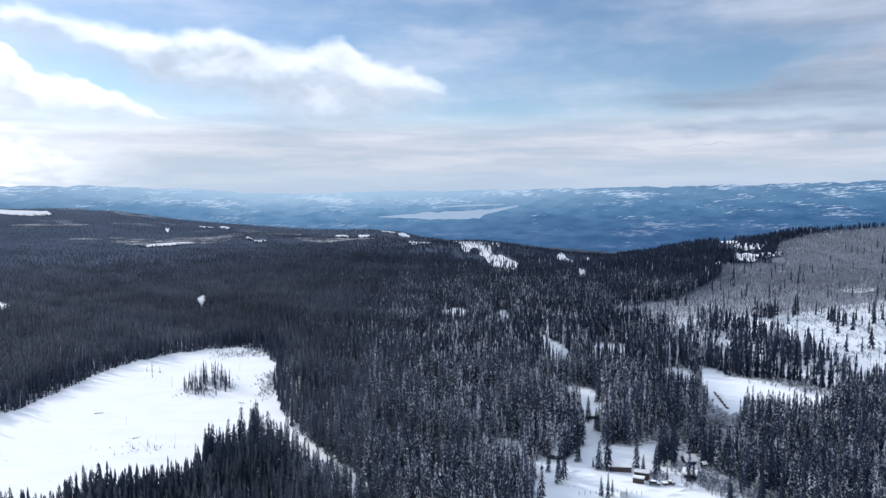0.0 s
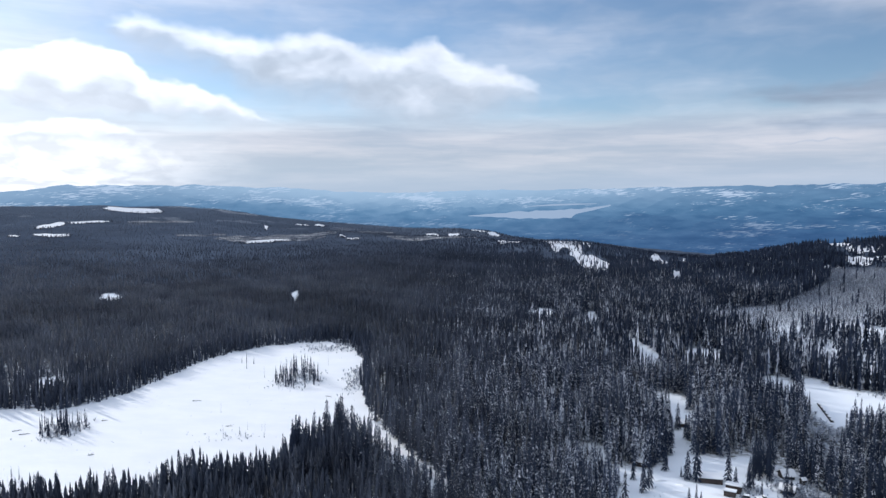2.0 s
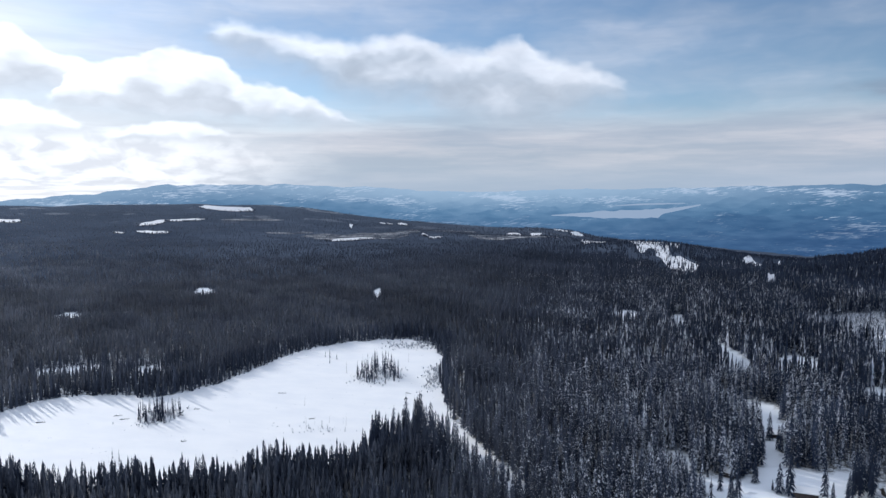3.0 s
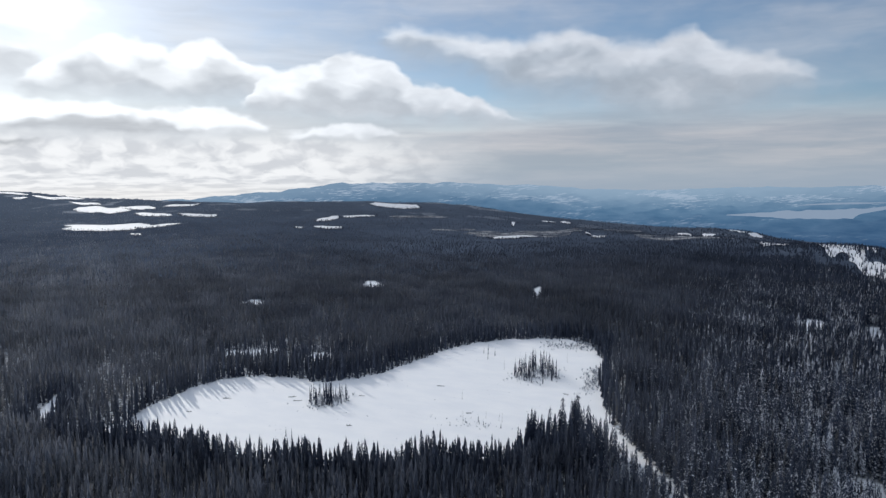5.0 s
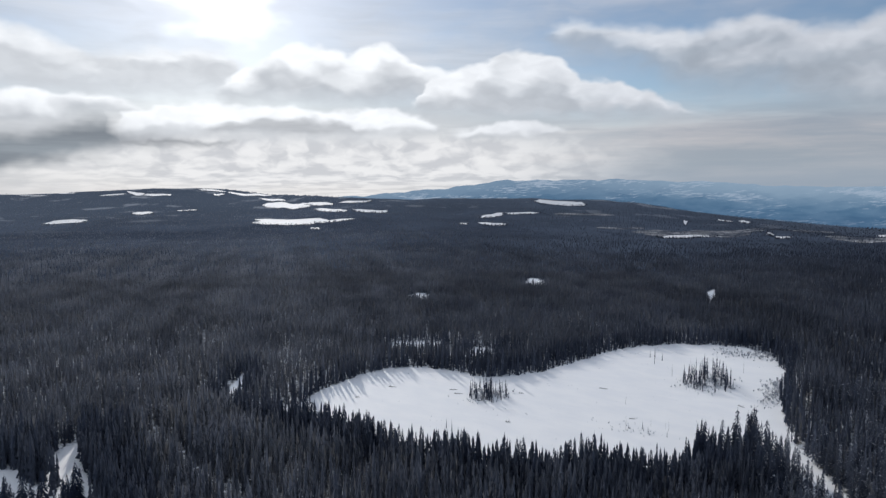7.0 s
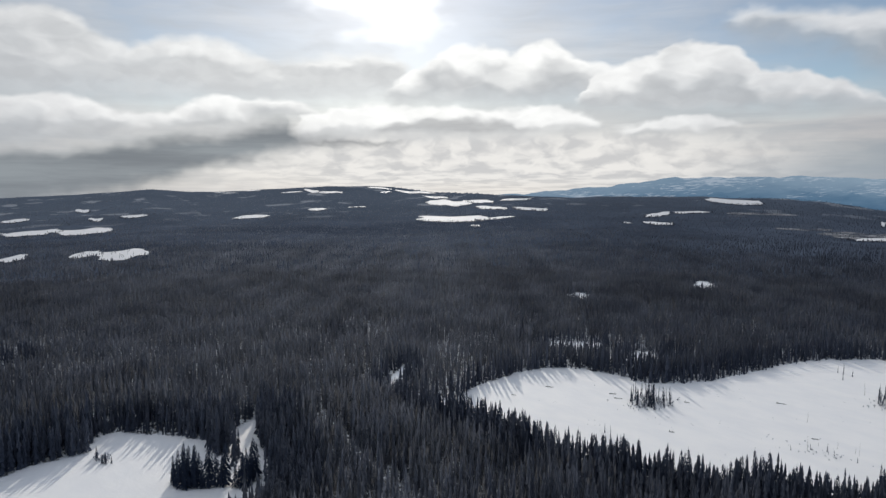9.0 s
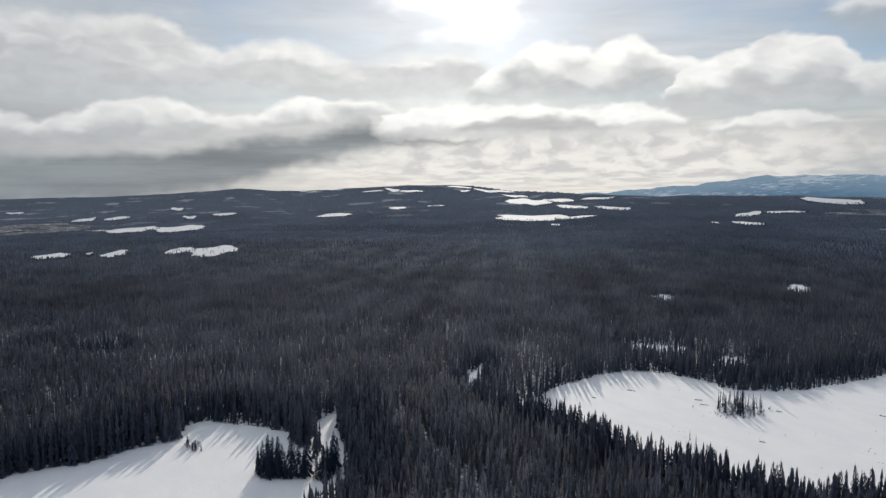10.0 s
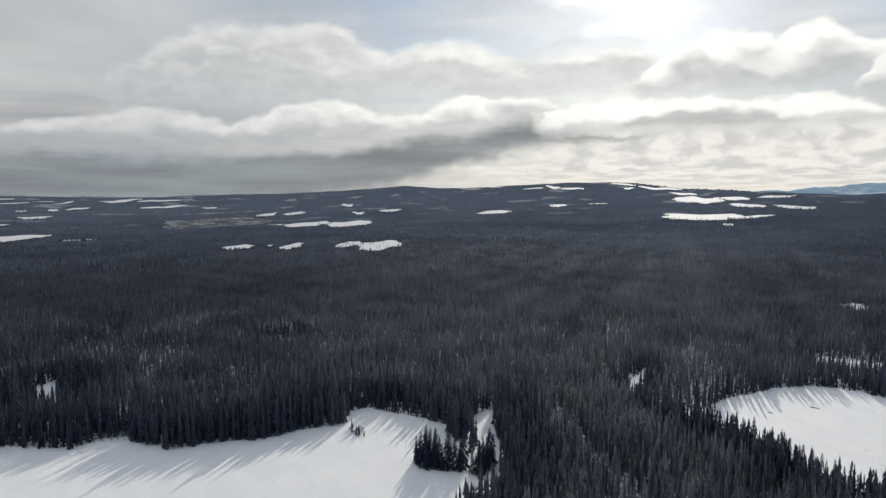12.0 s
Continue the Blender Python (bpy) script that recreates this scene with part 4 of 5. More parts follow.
def build_forest():
    sets = {make: [make(np.random.default_rng(90 + i)) for i in range(8)] for make in (spruce_fine, spruce_near, spruce_middle, spruce_mid, spruce_far, spruce_speck, bare_tree, pole_tree)}
    # inner and outer range, spacing, kind, width, how unevenly the snow lies, and the bearings between
    rings = ((195, 345, 2.3, spruce_near, 0.85, 0.3, 13, 109), (345, 520, 2.35, spruce_middle, 0.85, 0.25, 13, 109), (520, 900, 2.6, spruce_mid, 1.0, 0.2, 13, 109),
             (195, 440, 2.8, spruce_fine, 1.1, 0.95, -37, 13), (440, 900, 2.9, spruce_middle, 0.95, 0.5, -37, 13),
             (900, 1300, 4.1, spruce_far, 1.3, 0.25, -37, 109), (1300, 1700, 6.2, spruce_far, 1.8, 0.2, -37, 109), (1700, 2800, 9.5, spruce_speck, 2.6, 0.2, 0, 109), (2800, 4100, 15.0, spruce_speck, 3.6, 0.2, 48, 109))
    for i, (r0, r1, spacing, make, stout, speck, az0, az1) in enumerate(rings):
        x, y, rng = scatter(r0, r1, spacing, az0, az1, 10 + i)
        count = len(x)
        keep = ~open_ground(x, y)
        if r1 > 900:
            keep &= rng.uniform(0, 1, count) < field_cover(x, y)
        r, az = polar(x, y)
        keep &= r < np.interp(az, REACH[:, 0], REACH[:, 1]) + 30
        keep &= ripple(x, y, 37, 9.0) + ripple(x, y, 13, 5.0) < 1.12
        keep &= ~((np.abs(y - 103 + 0.16 * x - 1.0 * np.sin(x / 30)) < 3.2) & (x > -300) & (x < -150))      # a cut line through the woods
        aspen = inside(x, y, BARE_WOOD)
        brushy = inside(x, y, BRUSHY) & ~aspen
        stray = rng.uniform(0, 1, count)
        # the brushy slope: spruces in clumps, low frosted scrub between
        share = np.where((az > -22) & (ripple(x, y, 60, 2.2) > -0.4), 0.16, 0.025)
        for cx, cy, a, b in ((238, 500, 22, 70), (288, 634, 38, 16), (226, 579, 8, 22), (340, 592, 9, 14), (430, 700, 60, 20), (205, 455, 20, 14)):
            share = np.maximum(share, 0.40 * (((x - cx) / a) ** 2 + ((y - cy) / b) ** 2 < 1 + 0.5 * ripple(x, y, 25, 3.0)))
        scrub = brushy & (rng.uniform(0, 1, count) > share)
        keep &= ~(scrub & (stray > np.where(az > -22, 0.80, 0.46) + 0.4 * ripple(x, y, 30, 4.0) + 0.2 * ripple(x, y, 12, 2.0)))
        birch = (np.abs((x - 92) * 0.81 - (y - 293) * 0.587) < 6) & (np.abs(y - 318) < 30) & (stray < 0.7)
        birch |= inside(x, y, LOW_BRUSH)
        birch |= (az < 14) & (ripple(x, y, 58, 6.6) > 0.62) & (stray < 0.55) & (r < 900)
        sprinkled = 0.994 - 0.03 * (ripple(x, y, 48, 3.3) > 0.45)
        keep &= ~(aspen & (stray < sprinkled))
        aspen = (aspen & (stray < sprinkled)) | scrub | birch
        # leafless stems stand in loose drifts through the spruce
        poles = ~aspen & (stray < np.clip(0.24 + 0.3 * ripple(x, y, 95, 8.0) + np.interp(az, (5, 25, 60), (-0.14, 0.0, 0.16)), 0.03, 0.6))
        edge = (beside_water(x, y, 7.0) | (beside_water(x, y, 20.0) & ~((x < -285) & (y > 150)))) & (r < 560) & (az > 13)
        poles &= ~edge
        high = np.clip(stand_height(x, y) * rng.normal(1, 0.16, count), 5, 21)
        high *= 1 - np.interp(az, (0, 20), (0, 0.36)) * np.interp(r, (290, 470), (0, 1))
        brink = (r < 700) & (r > 320) & (az > 10) & beside_water(x, y, 14.0)
        high *= np.where(brink, 0.5 + 0.95 * rng.uniform(0, 1, count) ** 3, 1.0)
        high *= np.where(az < -14, np.interp(r, (1100, 1700), (1.0, 0.7)), np.interp(r, (650, 900, 1250, 1700), (1.0, 0.85, 0.55, 0.32)))
        wide = high * rng.uniform(0.15, 0.24, count) * stout * np.where(edge, 1.2, 1.0) * np.where(brushy | aspen, 1.5, 1.0)
        frost = 0.02 + 0.12 * ripple(x, y, 70, 6.0) + rng.normal(0, 1, count) * np.interp(az, (-5, 12), (0.155, 0.09)) * np.interp(r, (400, 700), (1.0, 0.65)) + np.interp(az, (-30, -20, -10, 2, 13, 24), (0.09, 0.09, 0.13, 0.12, -0.02, -0.22)) + np.interp(r, (350, 900, 1500), (0.0, -0.02, -0.12)) + np.interp(az, (4, 14), (1.0, 0.0)) * np.interp(r, (400, 560, 900), (0.0, 0.01, -0.01))
        m = keep & ~aspen & ~poles
        if r0 == 195:
            shore = m & (x > -285) & (x < -20) & (y > 190) & (y < 322) & beside_water(x, y)
            for k in np.flatnonzero(shore)[np.argsort(r[shore])][:230 - len(SHORE)]:
                SHORE.append((float(x[k]), float(y[k]), float(high[k])))
                m[k] = False
        far = make in (spruce_far, spruce_speck)
        # shore trees get less pale tint: their shaded side is painted darker
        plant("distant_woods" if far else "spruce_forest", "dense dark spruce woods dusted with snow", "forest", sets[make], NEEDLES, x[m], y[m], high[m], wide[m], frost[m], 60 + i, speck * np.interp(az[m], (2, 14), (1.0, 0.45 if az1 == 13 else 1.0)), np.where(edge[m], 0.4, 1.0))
        if not far:
            m = keep & poles
            plant("leafless_woods", "leafless grey stems mixed into the spruce woods", "forest", sets[pole_tree], POLES, x[m], y[m], high[m] * 0.85, high[m] * 0.15 * stout, frost[m] - np.where(az[m] > 13, 0.34, 0.15), 70 + i, 0.4, 0.35)
        m = keep & aspen
        plant("aspen_thicket", "pale frosted leafless aspens covering the hillside", "forest", sets[bare_tree], TWIGS, x[m], y[m], high[m] * np.where(brushy[m], np.where(az[m] > -23, 0.26, 0.13), np.where(inside(x[m], y[m], LOW_BRUSH), 0.22, 0.5)), high[m] * 0.30 * stout * np.where(brushy[m], 0.7, 1.0), frost[m] + np.where(brushy[m], 0.32, 0.2), 80 + i, 0.4)
    # the hillside of leafless aspens
    thin = [bare_tree(np.random.default_rng(190 + i), 7) for i in range(8)]
    x, y, rng = scatter(600, 1650, 2.9, -44, -8, 77)
    m = inside(x, y, BARE_WOOD) & (rng.uniform(0, 1, len(x)) < np.minimum(field_cover(x, y) * 2, 1) * (0.93 + 0.3 * ripple(x, y, 34, 2.0) + 0.25 * ripple(x * 0.3, y - 0.4 * x, 9, 5.0)))
    x, y = x[m], y[m]
    high = 5.4 * rng.uniform(0.5, 1.3, len(x)) * (1 + 0.25 * ripple(x, y, 60, 1.0))
    plant("aspen_thicket", "pale frosted leafless aspens covering the hillside", "forest", thin, TWIGS, x, y, high, high * rng.uniform(0.3, 0.5, len(x)), 0.04 + 0.16 * ripple(x, y, 50, 3.0) + 0.20 * ripple(x * 0.35, y - 0.4 * x, 11, 1.0) + rng.normal(0, 0.16, len(x)), 81, 0.5)
    # the woods run on below the camera
    x, y, rng = scatter(0, 195, 7.0, -181, 181, 4)
    m = ~open_ground(x, y)
    x, y = x[m], y[m]
    high = np.clip(stand_height(x, y) * rng.normal(1, 0.16, len(x)), 5, 21)
    plant("spruce_forest", "dense dark spruce woods dusted with snow", "forest", sets[spruce_near], NEEDLES, x, y, high, high * 0.22, rng.normal(0, 0.1, len(x)), 59, 0.4)
    # and on behind it
    x, y, rng = scatter(195, 700, 12.0, -181, 181, 6)
    az = polar(x, y)[1]
    m = ((az < -37) | (az > 109)) & ~open_ground(x, y)
    x, y = x[m], y[m]
    high = np.clip(stand_height(x, y) * rng.normal(1, 0.16, len(x)), 5, 21)
    plant("spruce_forest", "dense dark spruce woods dusted with snow", "forest", sets[spruce_mid], NEEDLES, x, y, high, high * 0.35, rng.normal(0, 0.1, len(x)), 58, 0.4)
    # ragged lines of trees along the near edge of the far fields
    rng = np.random.default_rng(5)
    X, Y = [], []
    for a, d, w, h, slant, trees in FIELDS:
        if range_at(np.array(a), np.array(d)) > 1050:
            az = a + w * 1.1 * rng.uniform(-1, 1, int(46 * w) + 14)
            dip = d + h * (np.sqrt(np.clip(1.2 - ((az - a) / w) ** 2, 0, 2)) + rng.uniform(-0.25, 0.5, len(az))) + slant * (az - a) / w
            r = range_at(az, dip)
            X.append(-r * np.sin(np.radians(az)))
            Y.append(r * np.cos(np.radians(az)))
    x, y = np.concatenate(X), np.concatenate(Y)
    high = rng.uniform(2.5, 6.5, len(x))
    plant("distant_woods", "thin line of dark trees along far snowfields", "forest", sets[spruce_far], NEEDLES, x, y, high, high * 0.6, np.zeros(len(x)) - 0.3, 88)


build_forest()


# ---- single trees ----
def part(name, bm, mat, parent, label=""):
    me = bpy.data.meshes.new(name)
    bm.to_mesh(me)
    bm.free()
    me.materials.append(mat)
    ob = new(name, me)
    ob.parent = parent
    return tagged(ob, label) if label else ob


def crown_mesh(rng, bare):
    """Whorls of drooping boughs, each a bent spray with a snow-dusted top; one metre high."""
    v, f, frost = [], [], []
    tiers = 17
    for k in range(tiers):
        h = 0.07 + 0.89 * (k / tiers) ** 0.92
        reach = (0.5 * (1 - h) ** 0.72 * rng.uniform(0.7, 1.12) + 0.025) * (rng.uniform(0.5, 1.0) if bare else 1)
        count = 7 if k < 11 else 5
        turn = rng.uniform(0, 6.28)
        for b in range(count):
            if rng.uniform() < (0.22 if bare else 0.06):
                continue
            a, i = turn + 2 * np.pi * b / count + rng.normal(0, 0.18), len(v)
            R, w, drop = reach * rng.uniform(0.75, 1.15), rng.uniform(0.25, 0.4), rng.uniform(0.03, 0.06)
            s = rng.uniform(0, 1)
            for q, e, dz in ((0.04, 0, 0.05), (0.62, -w, 0.0), (0.66, w, -0.005), (1.0, 0.05, -drop), (0.6, 0, 0.022)):
                v.append((q * R * np.cos(a + e), q * R * np.sin(a + e), min(h + dz, 1.0)))
            f += [(i, i + 1, i + 4), (i, i + 4, i + 2), (i + 4, i + 1, i + 3), (i + 4, i + 3, i + 2)]
            frost += [s * 0.4, s, s, s, s * 0.8]
    i = len(v)
    v += [(0.012, 0, 0.93), (-0.008, 0.01, 0.93), (-0.006, -0.01, 0.93), (0, 0, 1.03)]
    f += [(i, i + 1, i + 3), (i + 1, i + 2, i + 3), (i + 2, i, i + 3)]
    frost += [0.3] * 4
    return mesh_from("crown", np.array(v), np.array(f), NEEDLES, False, frost=np.array(frost) * 0.6 - 0.08)


def stem_mesh(rng, thick):
    v, f = [], []
    rows, sides = 6, 6
    for k in range(rows):
        t = k / (rows - 1)
        for b in range(sides):
            a = 2 * np.pi * b / sides
            R = thick * (1 - 0.93 * t) * (1.35 if k == 0 else 1)
            v.append((R * np.cos(a) + 0.004 * math.sin(5 * t), R * np.sin(a), -0.02 + t * 0.97))
    for k in range(rows - 1):
        for b in range(sides):
            i, j = k * sides + b, k * sides + (b + 1) % sides
            f.append((i, j, j + sides, i + sides))
    return mesh_from("trunk", np.array(v), np.array(f), BARK, True)


def make_spruce(i, bare=False):
    rng = np.random.default_rng(300 + i)
    tree = tagged(new("snag" if bare else "spruce"), "thin half-dead spruce snag standing in snow" if bare else "dark spruce dusted with snow at the edge of the woods",
                  "tree", "snags on the ice" if bare else "spruces along the shore")
    for name, me in (("trunk", stem_mesh(rng, 0.012 if bare else 0.016)), ("crown", crown_mesh(rng, bare))):
        ob = new(name, me)
        ob.parent = tree
    return tree


def set_tree(base, x, y, high, wide, turn, tilt=0.0, first=set()):
    """Stands a copy of a tree on the ground; the first call uses the tree itself."""
    z = float(land(np.array(float(x)), np.array(float(y)))) - 0.05
    m = pose(x, y, z, tilt, 0, turn) @ Matrix.Diagonal((wide, wide, high, 1))
    if base.name in first:
        return copy_thing(base, m @ Matrix.Diagonal((*base.scale, 1)).inverted())
    first.add(base.name)
    base.matrix_basis = m
    return base


EDGE_SPRUCES = [
    (91, 281, 14), (93, 284, 15), (95, 281, 13), (92, 288, 15), (96, 286, 14), (94, 277, 11), (98, 290, 15), (89, 280, 12),
    (107, 279, 13), (109, 275, 14), (110, 281, 15), (97, 263, 8), (90, 277, 7), (87, 279, 9), (112, 238, 12), (116, 246, 14),
    (108, 232, 11), (120, 240, 13), (104, 246, 10), (110, 250, 12), (114, 254, 13),
]
YARD_SPRUCES = [
    (101, 238, 9), (42, 272, 11), (44, 260, 12), (47, 265, 14), (63, 275, 12), (66, 273, 15), (78, 275, 13), (79, 269, 9),
    (83, 266, 9), (85, 268, 7), (87, 264, 5), (95, 262, 11), (40, 290, 9), (56, 283, 11), (58, 249, 8), (60, 247, 9),
    (62, 249, 7), (71, 335, 12), (69, 345, 10), (72, 322, 12), (61, 277, 4), (39, 284, 4),
]
LONE_SPRUCES = EDGE_SPRUCES + YARD_SPRUCES
ISLAND_SPRUCES = [(-258, 74, 9), (-255, 77, 11), (-252, 76, 13), (-251, 80, 12), (-248, 79, 14), (-247, 83, 12), (-245, 86, 12), (-246, 81, 9), (-254, 73, 8), (-249, 76, 10), (-244, 89, 13), (-243, 87, 9),
                  (-242, 93, 6), (-240, 94, 11), (-238, 93, 12), (-241, 97, 12), (-243, 99, 14), (-245, 101, 11), (-239, 96, 8), (-248, 98, 10), (-256, 75, 10), (-253, 78, 12), (-250, 77, 12), (-249, 81, 11), (-246, 84, 13), (-245, 88, 10), (-251, 74, 9), (-240, 91, 9), (-238, 95, 10), (-291, 57, 4), (-292, 56, 3.5), (-290, 59, 3), (-297, 55, 5)]


CHANNEL_SPRUCES = [(-52, 272, 11), (-44, 266, 13), (-40, 255, 12), (-36, 262, 9), (-30, 249, 10), (-58, 284, 10), (-47, 275, 8), (-28, 256, 12), (-62, 281, 9)]


def build_single_trees():
    rng = np.random.default_rng(21)
    bases = [make_spruce(i) for i in range(7)]
    SHORE.extend(CHANNEL_SPRUCES)
    for k, (x, y, high) in enumerate(SHORE + LONE_SPRUCES + ISLAND_SPRUCES):
        tree = set_tree(bases[k % 7], x, y, high * rng.uniform(0.95, 1.15) * (0.88 if k < len(SHORE) else 1.0 if k < len(SHORE) + len(LONE_SPRUCES) else 1.15), high * rng.uniform(0.2, 0.3) * (1.2 if k < len(SHORE) else 1.4 if k < len(SHORE) + len(LONE_SPRUCES) else 1.75), rng.uniform(0, 360), rng.normal(0, 1.2))
        if k >= len(SHORE):
            yard = k < len(SHORE) + len(LONE_SPRUCES)
            tagged(tree, "lone snow-dusted spruce standing in the snowy yard" if yard else "dark spruce in a clump on the pond shore", "tree", "spruces of the yard" if yard else "spruces of the clump")
    # thin snags and brush on the two hummocks in the ice
    bases = [make_spruce(20 + i, True) for i in range(4)]
    k = 0
    for cx, cy, a, b, turn, count, top in ((-216, 297, 11, 13, 36, 46, 11.5), (-137, 399, 14, 21, 19, 58, 14.5), (-181, 430, 12, 12, 0, 4, 8.0), (-132, 298, 16, 8, 20, 7, 4.0), (-194, 240, 20, 5, 0, 3, 6.0), (-102, 425, 6, 14, 0, 4, 5.0)):
        for _ in range(count):
            q, t = math.sqrt(rng.uniform()), rng.uniform(0, 6.28)
            u, w = a * q * math.cos(t), b * q * math.sin(t)
            c, s = math.cos(radians(turn)), math.sin(radians(turn))
            high = top * rng.uniform(0.55, 1.15) * (1.1 - 0.4 * q)
            set_tree(bases[k % 4], cx + u * c - w * s, cy + u * s + w * c, high, high * rng.uniform(0.14, 0.24), rng.uniform(0, 360), rng.normal(0, 4))
            k += 1


build_single_trees()


def build_brush():
    """Low leafless brush: on the hummocks and along the shores."""
    rng = np.random.default_rng(31)
    kinds = [bare_tree(np.random.default_rng(500 + i)) for i in range(6)]
    X, Y, H = [], [], []
    ice_side = [(-216, 296, 10, 12, 300, 1.5), (-137, 398, 13, 18, 340, 1.5), (-130, 298, 20, 9, 30, 1.2), (-70, 283, 10, 8, 50, 2.2), (-105, 420, 6, 25, 90, 2.5),
                 (-140, 480, 25, 12, 110, 2.5), (100, 262, 10, 10, 60, 2.0), (84, 266, 6, 6, 50, 2.2), (172, 362, 8, 4, 40, 3.0), (212, 384, 12, 8, 70, 3.0)]
    yard_side = [(-296, 57, 5, 3, 25, 2.0), (-259, 76, 4, 3, 20, 1.2), (-320, -45, 8, 10, 60, 2.0), (48, 262, 6, 10, 12, 1.0), (-46, 266, 12, 12, 110, 2.2),
                 (-100, 395, 5, 30, 90, 2.2), (-120, 492, 22, 8, 90, 2.6), (118, 244, 14, 14, 300, 2.8), (105, 258, 8, 10, 160, 2.5), (98, 272, 5, 6, 70, 2.5),
                 (205, 402, 20, 8, 120, 3.0)]
    for cx, cy, a, b, count, high in ice_side + yard_side:
        X.append(cx + rng.normal(0, 0.5, count) * a)
        Y.append(cy + rng.normal(0, 0.5, count) * b)
        H.append(high * rng.uniform(0.4, 1.2, count))
    # tussocks poking through the ice
    x, y = rng.uniform(-300, -90, 900), rng.uniform(195, 505, 900)
    m = inside(x, y, POND_EAST) & (ripple(x, y, 47, 3.0) > 0.15)
    X.append(x[m]), Y.append(y[m]), H.append(rng.uniform(0.25, 0.7, m.sum()))
    x, y, h = np.concatenate(X), np.concatenate(Y), np.concatenate(H)
    plant("brush", "low leafless brush poking out of the snow", "brush", kinds, TWIGS, x, y, h, h * rng.uniform(0.7, 1.3, len(x)), rng.normal(0.2, 0.15, len(x)), 41)


build_brush()


# ---- pale dead stems ----
PALE_BARK = bark_material("pale_weathered_bark", (0.30, 0.29, 0.28, 1), (0.48, 0.47, 0.46, 1))
DEAD_STEMS = [(-164, 170), (-157, 179), (-146, 187), (-135, 196), (-111, 208), (-99, 220), (-95, 248), (-178, 169), (-74, 237), (-198, 127), (-210, 96), (-201, 152), (-192, 148), (-190, 146), (-176, 161), (-143, 184)]
ICE_STEMS = [(-193, 234, 6), (-158, 399, 9), (-136, 295, 8), (-154, 331, 6), (-121, 307, 6), (-130, 308, 5), (-123, 308, 4), (-129, 435, 8), (-158, 427, 7)]


def make_dead_stem(i):
    rng = np.random.default_rng(700 + i)
    tree = tagged(new("dead_stem"), "pale bare dead tree trunk standing among the spruces", "tree", "dead stems")
    trunk = stem_mesh(rng, 0.011)
    trunk.materials[0] = PALE_BARK
    ob = new("trunk", trunk)
    ob.parent = tree
    for k in range(9):
        a, h, long = rng.uniform(0, 6.28), rng.uniform(0.35, 0.93), rng.uniform(0.03, 0.09)
        bm = bmesh.new()
        d = Vector((math.cos(a), math.sin(a), rng.uniform(0.1, 0.5))).normalized()
        m = Matrix.Translation(Vector((0, 0, h)) + d * long * 0.5) @ d.to_track_quat("Z", "Y").to_matrix().to_4x4()
        bmesh.ops.create_cone(bm, cap_ends=False, segments=5, radius1=0.0045, radius2=0.001, depth=long, matrix=m)
        part("branch", bm, PALE_BARK, tree)
    return tree


def build_dead_stems():
    rng = np.random.default_rng(61)
    bases = [make_dead_stem(i) for i in range(3)]
    for k, (x, y, *high) in enumerate(DEAD_STEMS + ICE_STEMS):
        tall = high[0] if high else rng.uniform(11, 14)
        set_tree(bases[k % 3], x, y, tall, tall * rng.uniform(0.8, 1.2), rng.uniform(0, 360), rng.normal(0, 2.5))


build_dead_stems()


# ---- the homestead ----
def timber_material(name, a, b):
    mat, n = material(name)
    p = place(n)
    boards = n.math("FRACT", n.math("MULTIPLY", n.add("ShaderNodeSeparateXYZ", (p,), 2), 5.0))
    grain = n.noise(n.vec("MULTIPLY", p, (1.0, 1.0, 9.0)), 2.0, 4.0, 0.6)
    colour = n.mix(n.ramp(boards, 0.0, 0.12), (a[0] * 0.4, a[1] * 0.4, a[2] * 0.4, 1), n.mix(grain, a, b))
    return finish(mat, n, colour, 0.85, bump(n, n.ramp(boards, 0.0, 0.2), 0.6, 0.04))


def painted_material(name, a, rough=0.5, metallic=0.0):
    mat, n = material(name)
    grime = n.noise(place(n), 2.5, 4.0, 0.6)
    return finish(mat, n, n.mix(n.ramp(grime, 0.45, 0.8), a, (a[0] * 0.7, a[1] * 0.7, a[2] * 0.7, 1)), rough, None, metallic)


LOGS = timber_material("dark_log_wall", (0.024, 0.021, 0.021, 1), (0.045, 0.038, 0.036, 1))
PLANKS = timber_material("weathered_plank_wall", (0.062, 0.046, 0.041, 1), (0.10, 0.077, 0.068, 1))
ROOFING = painted_material("dark_roofing", (0.06, 0.06, 0.065, 1), 0.7)
GLASS = painted_material("dark_window_glass", (0.02, 0.025, 0.03, 1), 0.08)
TRIM = painted_material("pale_trim", (0.55, 0.53, 0.50, 1), 0.6)
RUBBER = painted_material("tyre_rubber", (0.025, 0.025, 0.025, 1), 0.9)
CAR_RED = painted_material("dull_dark_red_paint", (0.06, 0.026, 0.024, 1), 0.35)
CAR_GREY = painted_material("dull_grey_paint", (0.10, 0.11, 0.12, 1), 0.35)
SHELL = painted_material("off_white_caravan_shell", (0.62, 0.63, 0.62, 1), 0.4)


def box(bm, x0, x1, y0, y1, z0, z1, m=None):
    made = bmesh.ops.create_cube(bm, size=1.0)["verts"]
    for v in made:
        v.co = Vector((x0 + (v.co.x + 0.5) * (x1 - x0), y0 + (v.co.y + 0.5) * (y1 - y0), z0 + (v.co.z + 0.5) * (z1 - z0)))
        if m is not None:
            v.co = m @ v.co
    return made


def soften(bm, width):
    bmesh.ops.bevel(bm, geom=list(bm.edges), offset=width, segments=2, affect="EDGES", profile=0.6)


